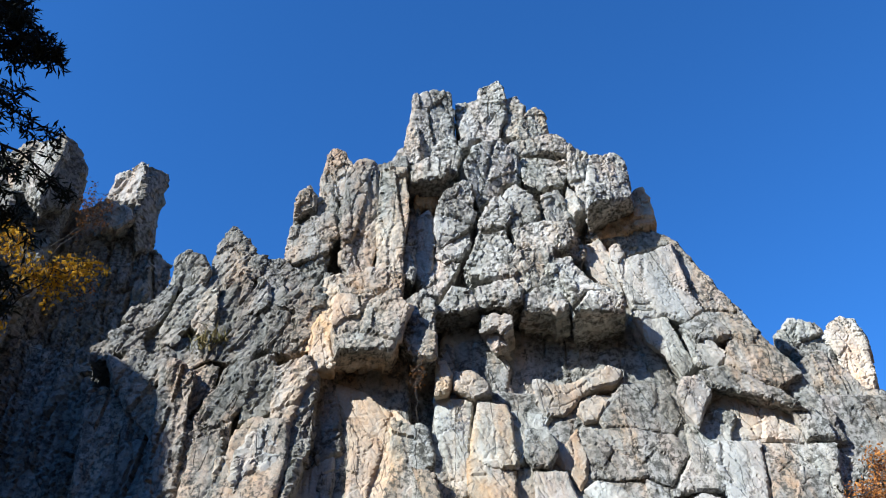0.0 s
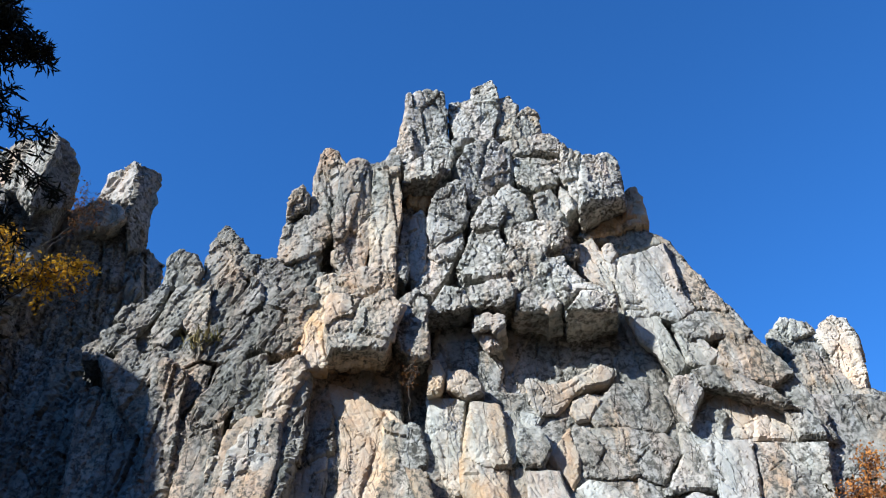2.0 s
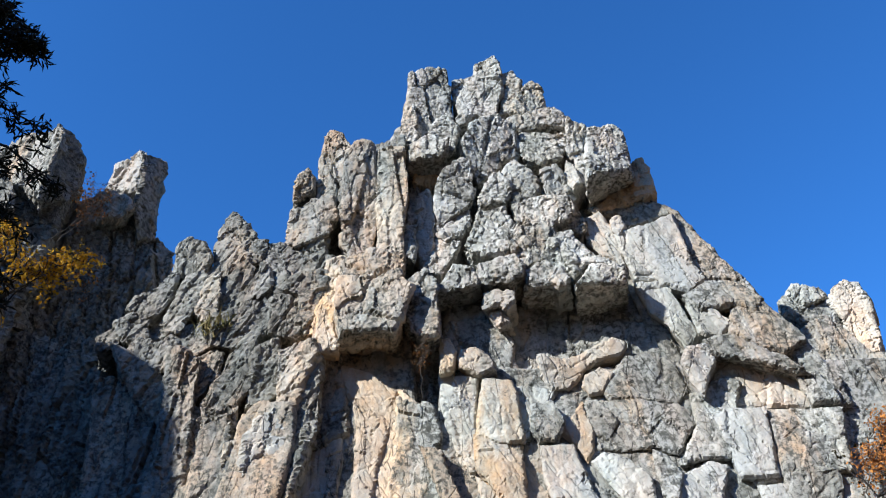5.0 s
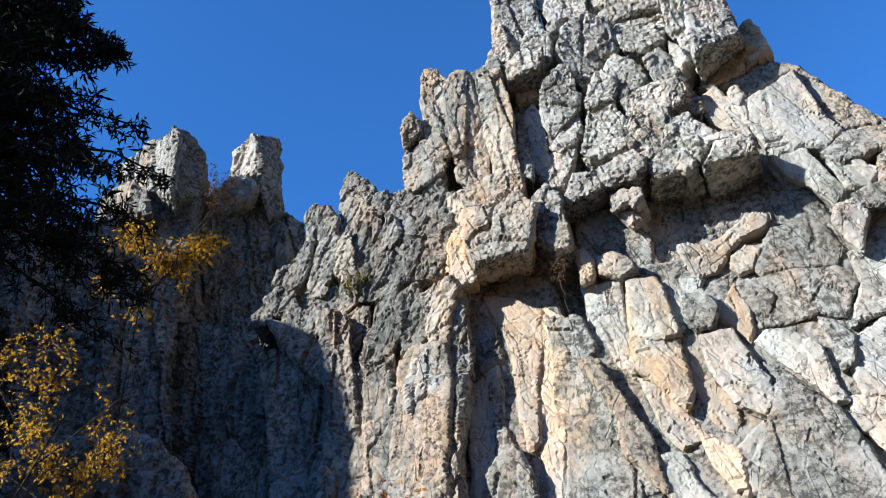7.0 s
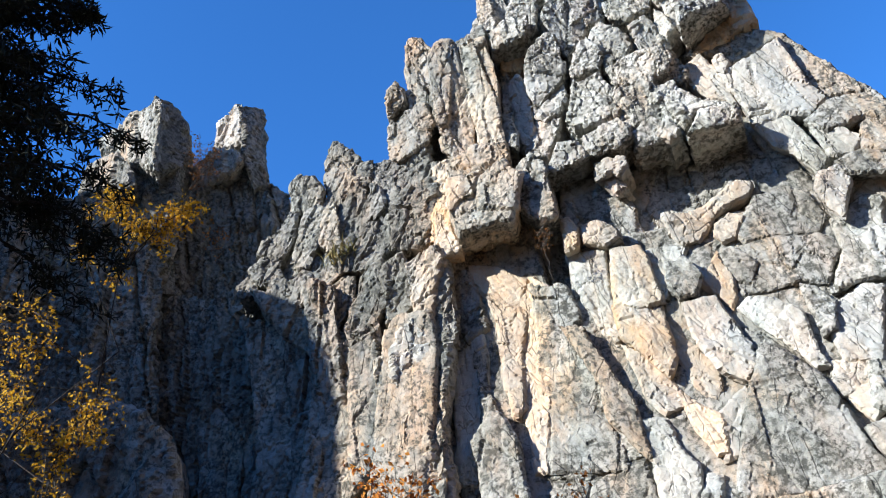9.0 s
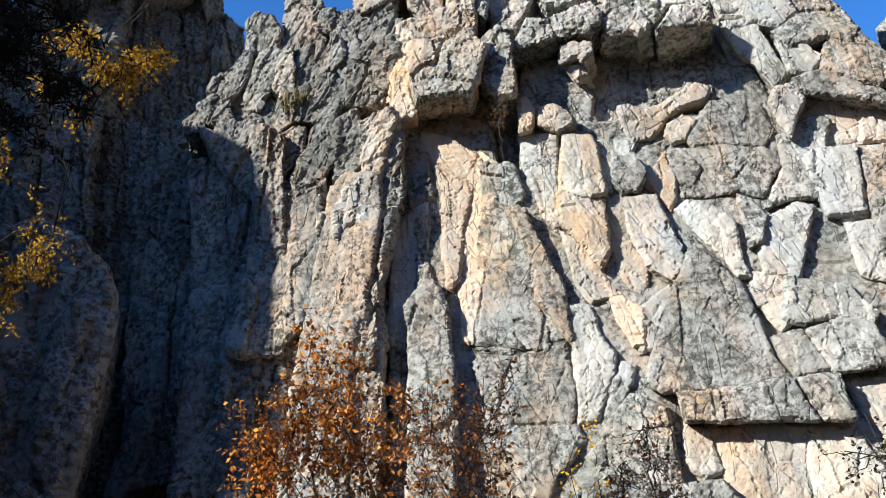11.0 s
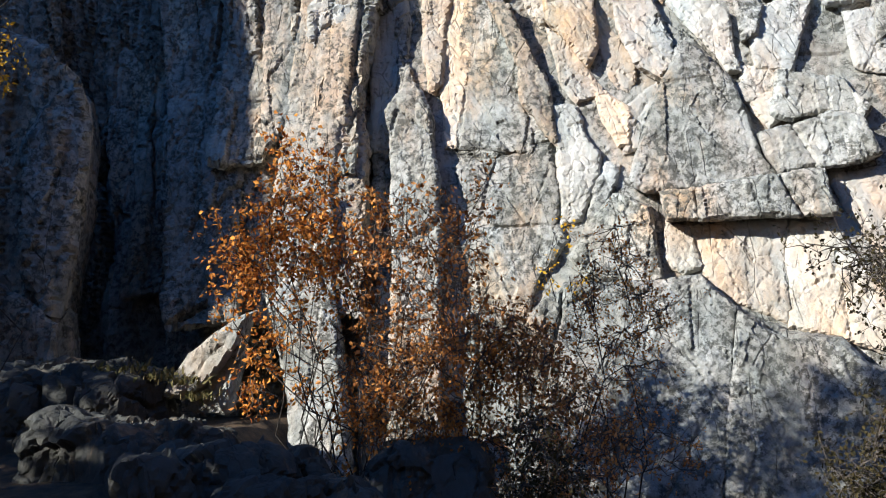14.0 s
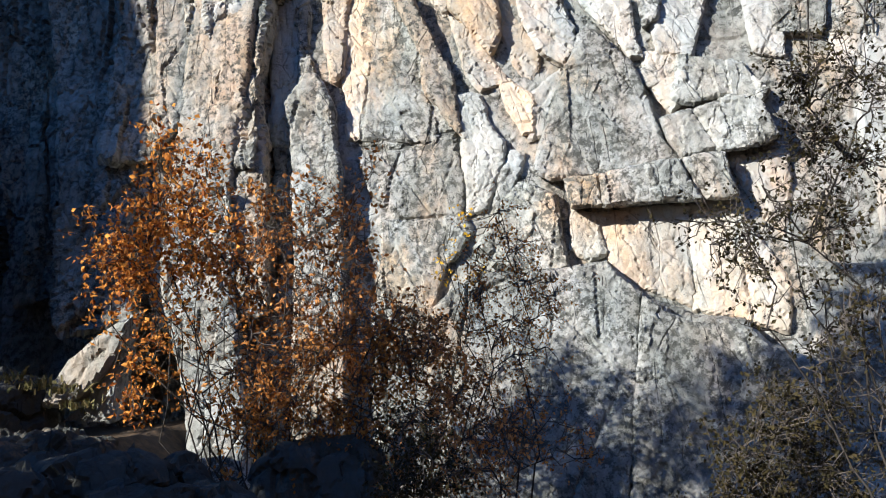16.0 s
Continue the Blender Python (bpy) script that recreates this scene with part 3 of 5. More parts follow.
crag("overhanging_block", "p", 1, 2.8, 0.07, 0, 0.3, 0.95, (3.28, 13.82), (3.72, 14.42), (4.48, 14.50), (4.70, 14.23), (4.68, 13.88), (4.28, 13.79), (3.78, 13.75), (3.29, 13.68))
crag("overhanging_block", "p", 0.75, 2.5, 0.07, 0, 0.3, 0.95, (2.06, 14.50), (2.69, 14.93), (2.97, 14.54), (3.17, 14.16), (3.26, 13.93), (2.69, 13.97), (2.02, 14.01))
crag("overhanging_block", "p", 0.8, 2.6, 0.07, 0, 0.3, 0.95, (0.87, 14.85), (1.87, 14.99), (2.09, 14.58), (2.04, 14.27), (1.68, 14.12), (1.10, 14.19), (0.86, 14.42))
crag("rock_block", "w", 0.55, 2.4, 0.07, 0, 0.3, 0.95, (1.01, 14.11), (1.47, 14.02), (1.79, 13.93), (1.84, 13.52), (1.58, 13.34), (1.38, 13.56), (0.99, 13.48))
crag("rock_block", "w", 0.2, 2.0, 0.07, 0, 0.3, 0.95, (1.14, 13.69), (1.54, 13.58), (1.70, 13.22), (1.37, 13.04), (1.13, 13.34))
crag("overhanging_block", "p", 0.7, 2.5, 0.07, 0, 0.3, 0.95, (-0.16, 14.19), (0.24, 14.87), (0.77, 14.67), (0.96, 14.23), (0.61, 14.04), (0.01, 13.97), (-0.20, 13.97))
crag("rock_block", "w", 0.85, 2.6, 0.07, 0, 0.3, 0.95, (2.74, 14.42), (3.02, 14.58), (3.18, 13.97), (2.89, 13.82), (2.73, 14.04))
crag("rock_block", "p", 0.3, 2.1, 0.07, 0, 0.3, 0.95, (3.52, 16.63), (3.82, 16.98), (4.05, 16.54), (3.84, 16.06), (3.56, 16.32), (3.15, 16.21), (3.07, 16.54))
crag("rock_pillar", "b", 0.55, 2.4, 0.07, 0, 0.3, 0.95, (-2.80, 19.07), (-2.46, 19.57), (-1.96, 19.50), (-1.91, 18.50), (-1.78, 17.21), (-1.89, 16.33), (-1.96, 15.65), (-2.56, 15.55), (-2.84, 16.33), (-2.81, 17.67))
crag("rock_pillar", "b", 0.68, 2.5, 0.07, 0, 0.3, 0.95, (-1.89, 19.29), (-1.15, 19.29), (-0.94, 18.25), (-1.05, 16.65), (-1.12, 15.34), (-1.49, 15.30), (-1.82, 15.55), (-1.83, 16.87), (-1.79, 18.25))
crag("rock_block", "b", 0.7, 2.5, 0.07, 0, 0.3, 0.95, (-2.75, 15.37), (-1.88, 15.51), (-1.08, 15.25), (-1.04, 14.73), (-1.39, 14.59), (-2.75, 14.63))
crag("overhanging_block", "b", 1.25, 3.0, 0.07, 0, 0.3, 0.95, (-2.68, 14.16), (-1.17, 14.29), (-0.80, 13.70), (-1.05, 12.90), (-1.24, 12.43), (-2.57, 12.39), (-2.73, 13.07))
crag("rock_block", "g", 0.85, 2.6, 0.07, 0, 0.3, 0.95, (-0.93, 14.35), (-0.47, 14.65), (-0.16, 14.08), (-0.10, 13.00), (-0.16, 12.48), (-0.60, 12.41), (-0.99, 13.00), (-1.08, 13.71))
crag("rock_pillar", "o", 0.4, 2.2, 0.07, 0, 0.3, 0.95, (-3.26, 15.61), (-2.81, 15.81), (-2.73, 14.80), (-2.75, 13.30), (-2.64, 12.22), (-3.24, 12.22), (-3.37, 12.94), (-3.25, 14.41))
crag("rock_pillar", "g", -0.1, 1.8, 0.07, 0, 0.3, 0.95, (-1.09, 20.03), (-0.73, 19.51), (-0.61, 18.27), (-0.78, 16.22), (-0.83, 15.18), (-1.06, 15.38), (-1.11, 17.22), (-0.96, 19.00))
crag("rock_block", "b", 0.05, 1.9, 0.07, 0, 0.3, 0.95, (-4.49, 16.53), (-4.35, 17.66), (-3.74, 18.13), (-3.19, 17.99), (-2.99, 17.20), (-3.23, 16.60), (-3.72, 16.38), (-4.17, 16.16), (-4.53, 16.23))
crag("rock_block", "b", 0.2, 2.0, 0.07, 0, 0.3, 0.95, (-4.40, 18.67), (-3.99, 19.09), (-3.76, 18.81), (-3.81, 18.32), (-4.06, 18.18), (-4.31, 17.80))
crag("rock_block", "b", 0, 1.8, 0.07, 0, 0.3, 0.95, (-3.86, 18.98), (-3.33, 19.16), (-3.07, 18.51), (-3.09, 17.89), (-3.78, 18.13))
crag("rock_tower", "b", -0.15, 1.8, 0.07, 0, 0.3, 0.95, (-3.78, 20.03), (-3.67, 20.76), (-3.53, 21.18), (-3.06, 21.04), (-2.72, 20.35), (-2.70, 19.77), (-3.09, 19.13), (-3.55, 19.13), (-3.75, 19.56))
crag("rock_block", "b", 0.1, 1.9, 0.07, 0, 0.3, 0.95, (-3.08, 18.89), (-2.61, 19.52), (-2.79, 18.42), (-2.82, 16.71), (-3.04, 17.38), (-3.09, 18.04))
# Left ridge: dark lichened rock, with its weaker sunlight in the colour.
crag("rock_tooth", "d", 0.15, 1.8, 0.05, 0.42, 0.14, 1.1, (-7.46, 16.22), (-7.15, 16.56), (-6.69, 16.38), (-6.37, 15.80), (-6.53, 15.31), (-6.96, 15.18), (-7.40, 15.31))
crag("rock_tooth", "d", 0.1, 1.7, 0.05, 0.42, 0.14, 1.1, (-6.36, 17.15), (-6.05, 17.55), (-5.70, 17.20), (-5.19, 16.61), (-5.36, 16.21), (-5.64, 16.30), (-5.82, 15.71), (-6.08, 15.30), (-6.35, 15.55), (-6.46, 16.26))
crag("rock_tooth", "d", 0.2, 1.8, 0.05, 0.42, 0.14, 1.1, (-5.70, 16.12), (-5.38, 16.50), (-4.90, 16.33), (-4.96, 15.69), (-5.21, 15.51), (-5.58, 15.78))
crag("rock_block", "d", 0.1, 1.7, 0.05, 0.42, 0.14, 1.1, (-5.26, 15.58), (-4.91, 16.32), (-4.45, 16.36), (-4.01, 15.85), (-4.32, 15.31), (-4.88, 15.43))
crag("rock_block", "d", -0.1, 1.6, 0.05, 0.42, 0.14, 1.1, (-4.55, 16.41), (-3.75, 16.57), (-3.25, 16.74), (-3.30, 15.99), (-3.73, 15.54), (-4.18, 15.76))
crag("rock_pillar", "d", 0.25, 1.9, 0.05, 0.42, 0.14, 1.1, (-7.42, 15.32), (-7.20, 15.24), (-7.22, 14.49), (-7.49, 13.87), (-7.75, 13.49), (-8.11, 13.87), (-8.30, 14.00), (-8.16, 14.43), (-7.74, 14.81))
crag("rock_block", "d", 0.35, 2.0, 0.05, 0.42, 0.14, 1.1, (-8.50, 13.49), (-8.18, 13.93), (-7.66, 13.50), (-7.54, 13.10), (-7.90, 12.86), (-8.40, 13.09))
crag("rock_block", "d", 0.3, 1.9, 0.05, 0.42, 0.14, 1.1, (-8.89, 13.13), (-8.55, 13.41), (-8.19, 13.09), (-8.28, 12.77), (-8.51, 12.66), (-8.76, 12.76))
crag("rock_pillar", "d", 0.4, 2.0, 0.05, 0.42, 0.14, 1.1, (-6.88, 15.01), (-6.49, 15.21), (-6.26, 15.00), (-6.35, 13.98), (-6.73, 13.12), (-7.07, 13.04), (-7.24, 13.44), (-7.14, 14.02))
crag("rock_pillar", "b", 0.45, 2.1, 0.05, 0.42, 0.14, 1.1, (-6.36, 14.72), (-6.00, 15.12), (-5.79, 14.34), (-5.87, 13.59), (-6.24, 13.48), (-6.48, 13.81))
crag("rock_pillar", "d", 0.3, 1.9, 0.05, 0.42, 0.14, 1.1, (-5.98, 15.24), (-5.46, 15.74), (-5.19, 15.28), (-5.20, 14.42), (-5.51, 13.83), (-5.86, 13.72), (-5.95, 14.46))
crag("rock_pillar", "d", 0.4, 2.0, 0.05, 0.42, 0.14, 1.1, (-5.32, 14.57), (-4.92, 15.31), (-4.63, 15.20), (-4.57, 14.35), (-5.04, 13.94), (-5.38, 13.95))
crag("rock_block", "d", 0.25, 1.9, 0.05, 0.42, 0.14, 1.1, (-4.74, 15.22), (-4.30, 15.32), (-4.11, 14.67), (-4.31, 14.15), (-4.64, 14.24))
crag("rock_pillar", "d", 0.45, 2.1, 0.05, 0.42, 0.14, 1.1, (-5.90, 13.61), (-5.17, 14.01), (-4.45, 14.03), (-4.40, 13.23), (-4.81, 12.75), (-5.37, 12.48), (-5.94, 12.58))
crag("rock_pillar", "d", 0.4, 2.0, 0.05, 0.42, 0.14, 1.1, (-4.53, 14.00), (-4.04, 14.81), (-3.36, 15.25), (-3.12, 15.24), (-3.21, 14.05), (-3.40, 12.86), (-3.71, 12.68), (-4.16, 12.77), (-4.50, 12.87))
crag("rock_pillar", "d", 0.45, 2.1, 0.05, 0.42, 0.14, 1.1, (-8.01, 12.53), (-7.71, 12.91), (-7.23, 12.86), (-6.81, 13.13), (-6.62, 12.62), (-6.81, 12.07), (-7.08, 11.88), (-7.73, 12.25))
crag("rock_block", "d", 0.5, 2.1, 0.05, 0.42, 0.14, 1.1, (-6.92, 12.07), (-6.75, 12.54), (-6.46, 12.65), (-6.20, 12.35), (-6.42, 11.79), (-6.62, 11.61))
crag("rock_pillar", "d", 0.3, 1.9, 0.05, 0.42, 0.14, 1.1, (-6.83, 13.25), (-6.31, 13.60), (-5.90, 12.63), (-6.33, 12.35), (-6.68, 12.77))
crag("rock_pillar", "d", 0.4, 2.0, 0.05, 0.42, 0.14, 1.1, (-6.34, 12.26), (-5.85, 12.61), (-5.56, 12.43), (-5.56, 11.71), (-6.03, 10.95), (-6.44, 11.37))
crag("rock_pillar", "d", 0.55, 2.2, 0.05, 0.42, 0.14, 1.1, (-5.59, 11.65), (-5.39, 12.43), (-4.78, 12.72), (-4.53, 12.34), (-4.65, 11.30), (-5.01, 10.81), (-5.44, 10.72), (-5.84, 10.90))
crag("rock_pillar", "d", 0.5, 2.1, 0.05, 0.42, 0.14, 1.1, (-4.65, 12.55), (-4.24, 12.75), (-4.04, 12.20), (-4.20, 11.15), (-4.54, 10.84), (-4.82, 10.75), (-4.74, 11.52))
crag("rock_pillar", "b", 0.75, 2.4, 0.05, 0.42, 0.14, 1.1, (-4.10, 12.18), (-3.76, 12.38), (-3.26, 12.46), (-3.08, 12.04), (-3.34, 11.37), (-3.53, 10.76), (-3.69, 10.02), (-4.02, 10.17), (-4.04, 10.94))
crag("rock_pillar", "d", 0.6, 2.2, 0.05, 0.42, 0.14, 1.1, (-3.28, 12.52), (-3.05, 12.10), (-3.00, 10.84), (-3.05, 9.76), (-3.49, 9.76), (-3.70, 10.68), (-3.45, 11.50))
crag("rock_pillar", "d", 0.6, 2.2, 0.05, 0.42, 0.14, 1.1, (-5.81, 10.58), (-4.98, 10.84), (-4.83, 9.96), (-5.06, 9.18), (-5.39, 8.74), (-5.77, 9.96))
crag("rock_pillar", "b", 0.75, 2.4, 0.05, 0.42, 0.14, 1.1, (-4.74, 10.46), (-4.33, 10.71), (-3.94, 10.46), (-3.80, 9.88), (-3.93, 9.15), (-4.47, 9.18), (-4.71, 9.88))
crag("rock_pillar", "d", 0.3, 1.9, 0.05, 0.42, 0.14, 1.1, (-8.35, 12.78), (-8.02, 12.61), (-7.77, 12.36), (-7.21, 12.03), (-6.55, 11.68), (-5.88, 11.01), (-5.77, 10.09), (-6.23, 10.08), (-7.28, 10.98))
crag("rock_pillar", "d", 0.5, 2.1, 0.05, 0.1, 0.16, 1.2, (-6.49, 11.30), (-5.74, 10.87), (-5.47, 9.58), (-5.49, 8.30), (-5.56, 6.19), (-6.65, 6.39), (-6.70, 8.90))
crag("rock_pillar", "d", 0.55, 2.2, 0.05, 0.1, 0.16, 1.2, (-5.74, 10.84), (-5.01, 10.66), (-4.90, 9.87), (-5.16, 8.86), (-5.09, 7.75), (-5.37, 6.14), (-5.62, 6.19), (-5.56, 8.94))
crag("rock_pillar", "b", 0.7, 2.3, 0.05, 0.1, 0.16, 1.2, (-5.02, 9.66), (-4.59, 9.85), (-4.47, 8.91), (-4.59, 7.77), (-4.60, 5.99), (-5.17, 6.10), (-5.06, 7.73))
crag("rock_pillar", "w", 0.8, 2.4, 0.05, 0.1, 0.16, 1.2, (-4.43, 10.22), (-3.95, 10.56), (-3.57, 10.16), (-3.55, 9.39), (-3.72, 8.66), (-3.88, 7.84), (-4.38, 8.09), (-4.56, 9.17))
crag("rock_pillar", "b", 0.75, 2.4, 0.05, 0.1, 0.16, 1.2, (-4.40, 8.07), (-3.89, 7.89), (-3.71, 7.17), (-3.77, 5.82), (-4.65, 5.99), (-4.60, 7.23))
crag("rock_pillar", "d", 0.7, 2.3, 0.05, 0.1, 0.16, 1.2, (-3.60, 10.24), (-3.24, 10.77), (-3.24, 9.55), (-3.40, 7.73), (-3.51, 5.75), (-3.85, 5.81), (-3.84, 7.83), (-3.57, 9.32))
crag("rock_slab", "g", 0.1, 1.7, 0.09, -0.45, 0.1, 0.6, (6.00, 17.58), (6.72, 17.06), (7.27, 15.75), (7.92, 14.52), (8.23, 13.71), (7.73, 14.39), (6.93, 14.52), (6.64, 15.43), (6.51, 16.79))
crag("rock_slab", "w", 0.35, 2.0, 0.09, -0.45, 0.1, 0.6, (5.15, 16.25), (5.76, 16.40), (6.44, 16.62), (6.57, 15.87), (6.67, 14.83), (6.84, 14.34), (6.33, 14.01), (5.71, 14.30), (5.47, 15.34))
crag("rock_slab", "w", 0.2, 1.8, 0.09, -0.45, 0.1, 0.6, (4.72, 16.16), (5.19, 16.38), (5.51, 15.35), (5.73, 14.41), (5.03, 14.50), (4.88, 15.35))
crag("rock_block", "c", 0.3, 1.9, 0.09, -0.45, 0.1, 0.6, (4.71, 16.71), (4.96, 16.80), (5.09, 16.39), (4.87, 16.02), (4.72, 16.21))
crag("rock_slab", "w", 0.05, 1.7, 0.09, -0.45, 0.1, 0.6, (3.91, 16.76), (4.49, 17.21), (4.80, 16.43), (4.93, 15.62), (4.94, 15.01), (4.42, 15.41), (4.01, 15.99))
crag("rock_slab", "g", -0.1, 1.6, 0.09, -0.45, 0.1, 0.6, (4.13, 17.56), (6.07, 17.68), (6.60, 16.94), (5.29, 16.60), (4.89, 17.05), (4.50, 17.22))
crag("rock_slab", "w", 0.1, 1.7, 0.09, -0.45, 0.1, 0.6, (5.01, 14.33), (5.79, 14.49), (6.10, 13.69), (6.38, 12.74), (6.06, 12.36), (5.69, 13.09), (5.29, 13.50))
crag("rock_slab", "g", 0.3, 1.9, 0.09, -0.45, 0.1, 0.6, (6.12, 13.88), (6.91, 14.36), (7.68, 14.27), (8.18, 13.60), (7.85, 13.14), (7.32, 13.50), (6.54, 13.32))
crag("rock_slab", "w", 0.25, 1.9, 0.09, -0.45, 0.1, 0.6, (6.18, 13.78), (6.87, 13.38), (7.26, 13.00), (6.85, 12.47), (6.32, 12.65))
crag("rock_slab", "g", 0.3, 1.9, 0.09, -0.45, 0.1, 0.6, (7.31, 13.34), (8.16, 13.56), (8.72, 12.66), (8.82, 12.28), (8.19, 11.90), (7.58, 12.27), (7.07, 12.62))
crag("rock_slab", "g", 0.55, 2.2, 0.09, -0.45, 0.1, 0.6, (6.25, 12.31), (6.99, 12.43), (8.11, 11.74), (8.61, 11.16), (8.21, 11.22), (7.48, 11.53), (6.43, 11.87))
crag("overhanging_block", "w", 0.5, 2.1, 0.09, -0.45, 0.1, 0.6, (5.89, 12.10), (6.41, 12.20), (6.49, 11.67), (6.23, 11.20), (5.98, 10.69), (5.74, 11.35), (5.67, 11.67))
crag("rock_slab", "c", -0.05, 1.6, 0.09, -0.45, 0.1, 0.6, (6.61, 12.04), (7.23, 12.12), (7.84, 11.87), (7.53, 10.68), (6.88, 10.61), (6.32, 10.68), (6.38, 11.37))
crag("rock_slab", "c", 0, 1.6, 0.09, -0.45, 0.1, 0.6, (7.78, 11.79), (8.44, 11.39), (8.66, 10.68), (8.45, 10.53), (7.52, 10.62))
crag("rock_block", "g", 0.35, 2.0, 0.09, -0.45, 0.1, 0.6, (8.23, 11.23), (8.73, 11.37), (9.12, 10.91), (9.08, 10.51), (8.45, 10.51))
crag("rock_slab", "g", 0.15, 1.8, 0.09, -0.45, 0.1, 0.6, (8.32, 12.02), (8.88, 12.39), (9.34, 11.42), (9.48, 10.51), (9.15, 10.51), (8.89, 11.39))
crag("rock_slab", "w", 0.25, 1.9, 0.09, -0.45, 0.1, 0.6, (6.08, 10.40), (7.35, 10.43), (7.14, 8.68), (6.30, 8.68), (6.15, 9.84))
crag("rock_slab", "g", 0.3, 1.9, 0.09, -0.45, 0.1, 0.6, (7.40, 10.40), (9.11, 10.37), (8.85, 9.21), (8.75, 8.66), (7.30, 8.66))
crag("rock_slab", "g", -0.3, 1.6, 0.09, -0.45, 0.1, 0.6, (4.96, 14.54), (5.41, 13.74), (5.78, 13.03), (5.97, 12.16), (5.61, 12.15), (5.17, 13.03))
crag("rock_pinnacle", "o", 0.5, 1.9, 0.07, -0.42, 0.06, 0.55, (-0.16, 12.62), (0.11, 12.65), (0.22, 12.15), (0.17, 11.71), (-0.16, 11.62), (-0.15, 12.17))
crag("rock_pinnacle", "c", 0.4, 1.8, 0.07, -0.42, 0.06, 0.55, (0.29, 12.33), (0.73, 12.35), (1.18, 12.01), (1.18, 11.65), (0.76, 11.50), (0.32, 11.80))
crag("rock_block", "c", 0.12, 1.5, 0.07, -0.42, 0.06, 0.55, (2.27, 12.16), (2.88, 12.09), (3.33, 12.23), (3.55, 12.42), (4.17, 12.67), (4.53, 12.54), (4.28, 12.15), (3.70, 11.98), (3.36, 11.73), (2.93, 11.19), (2.52, 11.21), (2.25, 11.56))
crag("rock_block", "c", 0.15, 1.5, 0.07, -0.42, 0.06, 0.55, (3.39, 11.64), (3.75, 11.82), (4.03, 11.56), (3.70, 11.11), (3.38, 11.04), (3.22, 11.26))
crag("rock_slab", "g", 0.05, 1.4, 0.07, -0.42, 0.06, 0.55, (3.69, 11.15), (4.02, 11.62), (4.39, 12.16), (5.18, 12.21), (5.59, 11.82), (5.83, 11.07), (5.44, 10.69), (4.47, 10.87), (3.84, 10.90))
crag("rock_slab", "w", 0.1, 1.5, 0.07, -0.42, 0.06, 0.55, (1.52, 11.31), (2.10, 11.34), (2.66, 11.18), (2.46, 10.91), (2.07, 10.68), (1.85, 9.88), (1.65, 9.86), (1.64, 10.89))
crag("rock_block", "g", 0.4, 1.8, 0.07, -0.42, 0.06, 0.55, (1.97, 10.69), (2.48, 10.77), (2.68, 10.21), (2.42, 9.66), (2.00, 9.71), (1.88, 10.08))
crag("rock_slab", "o", 0.3, 1.7, 0.07, -0.42, 0.06, 0.55, (0.86, 11.49), (1.53, 11.39), (1.65, 10.95), (1.68, 9.76), (1.13, 9.72), (0.60, 10.01))
crag("rock_slab", "w", 0.05, 1.4, 0.07, -0.42, 0.06, 0.55, (-0.23, 11.77), (0.77, 11.59), (0.64, 10.65), (0.65, 9.23), (0.51, 8.98), (0.19, 9.64), (-0.11, 10.82))
crag("rock_slab", "o", 0.28, 1.7, 0.07, -0.42, 0.06, 0.55, (0.60, 10.02), (1.66, 9.73), (1.61, 8.26), (1.37, 7.83), (1.06, 8.37), (0.63, 9.10))
crag("rock_slab", "c", 0.1, 1.5, 0.07, -0.42, 0.06, 0.55, (0.55, 9.06), (1.07, 8.48), (1.50, 7.64), (1.73, 7.17), (1.44, 7.10), (1.07, 7.02), (0.81, 7.52))
crag("rock_block", "g", 0.15, 1.5, 0.07, -0.42, 0.06, 0.55, (-0.63, 11.01), (-0.35, 10.87), (-0.17, 10.18), (-0.18, 9.84), (-0.56, 9.75), (-0.63, 10.29))
crag("rock_slab", "b", 0.3, 1.7, 0.07, -0.42, 0.06, 0.55, (-0.71, 9.72), (-0.18, 9.58), (0.24, 8.34), (0.55, 7.51), (0.54, 6.98), (0.61, 6.05), (0.38, 6.38), (-0.04, 7.10), (-0.11, 8.13), (-0.33, 8.90))
crag("rock_slab", "c", 0.08, 1.5, 0.07, -0.42, 0.06, 0.55, (-2.73, 12.20), (-1.93, 11.92), (-1.23, 11.34), (-1.38, 10.39), (-1.65, 9.35), (-1.77, 7.86), (-2.00, 7.73), (-2.19, 8.83), (-2.14, 10.39))
crag("rock_slab", "c", 0.05, 1.4, 0.07, -0.42, 0.06, 0.55, (-1.21, 11.40), (-0.71, 11.02), (-0.80, 9.79), (-1.28, 7.47), (-1.44, 6.24), (-1.76, 6.31), (-1.84, 7.60), (-1.67, 9.08), (-1.40, 10.25))
crag("rock_slab", "g", 0.02, 1.4, 0.07, -0.42, 0.06, 0.55, (-0.79, 9.78), (-0.37, 9.04), (-0.14, 8.23), (-0.04, 7.17), (0.17, 5.93), (-1.42, 6.25), (-1.26, 7.49))
crag("rock_slab", "c", 0, 1.4, 0.07, -0.42, 0.06, 0.55, (1.65, 9.79), (2.08, 9.80), (2.13, 8.84), (2.41, 8.01), (2.35, 7.45), (2.09, 6.95), (1.79, 7.59), (1.63, 8.36))
crag("rock_slab", "w", 0.3, 1.7, 0.07, -0.42, 0.06, 0.55, (2.02, 9.66), (2.78, 9.64), (3.03, 8.94), (3.18, 8.28), (3.09, 7.70), (2.85, 7.30), (2.40, 7.73), (2.07, 8.73))
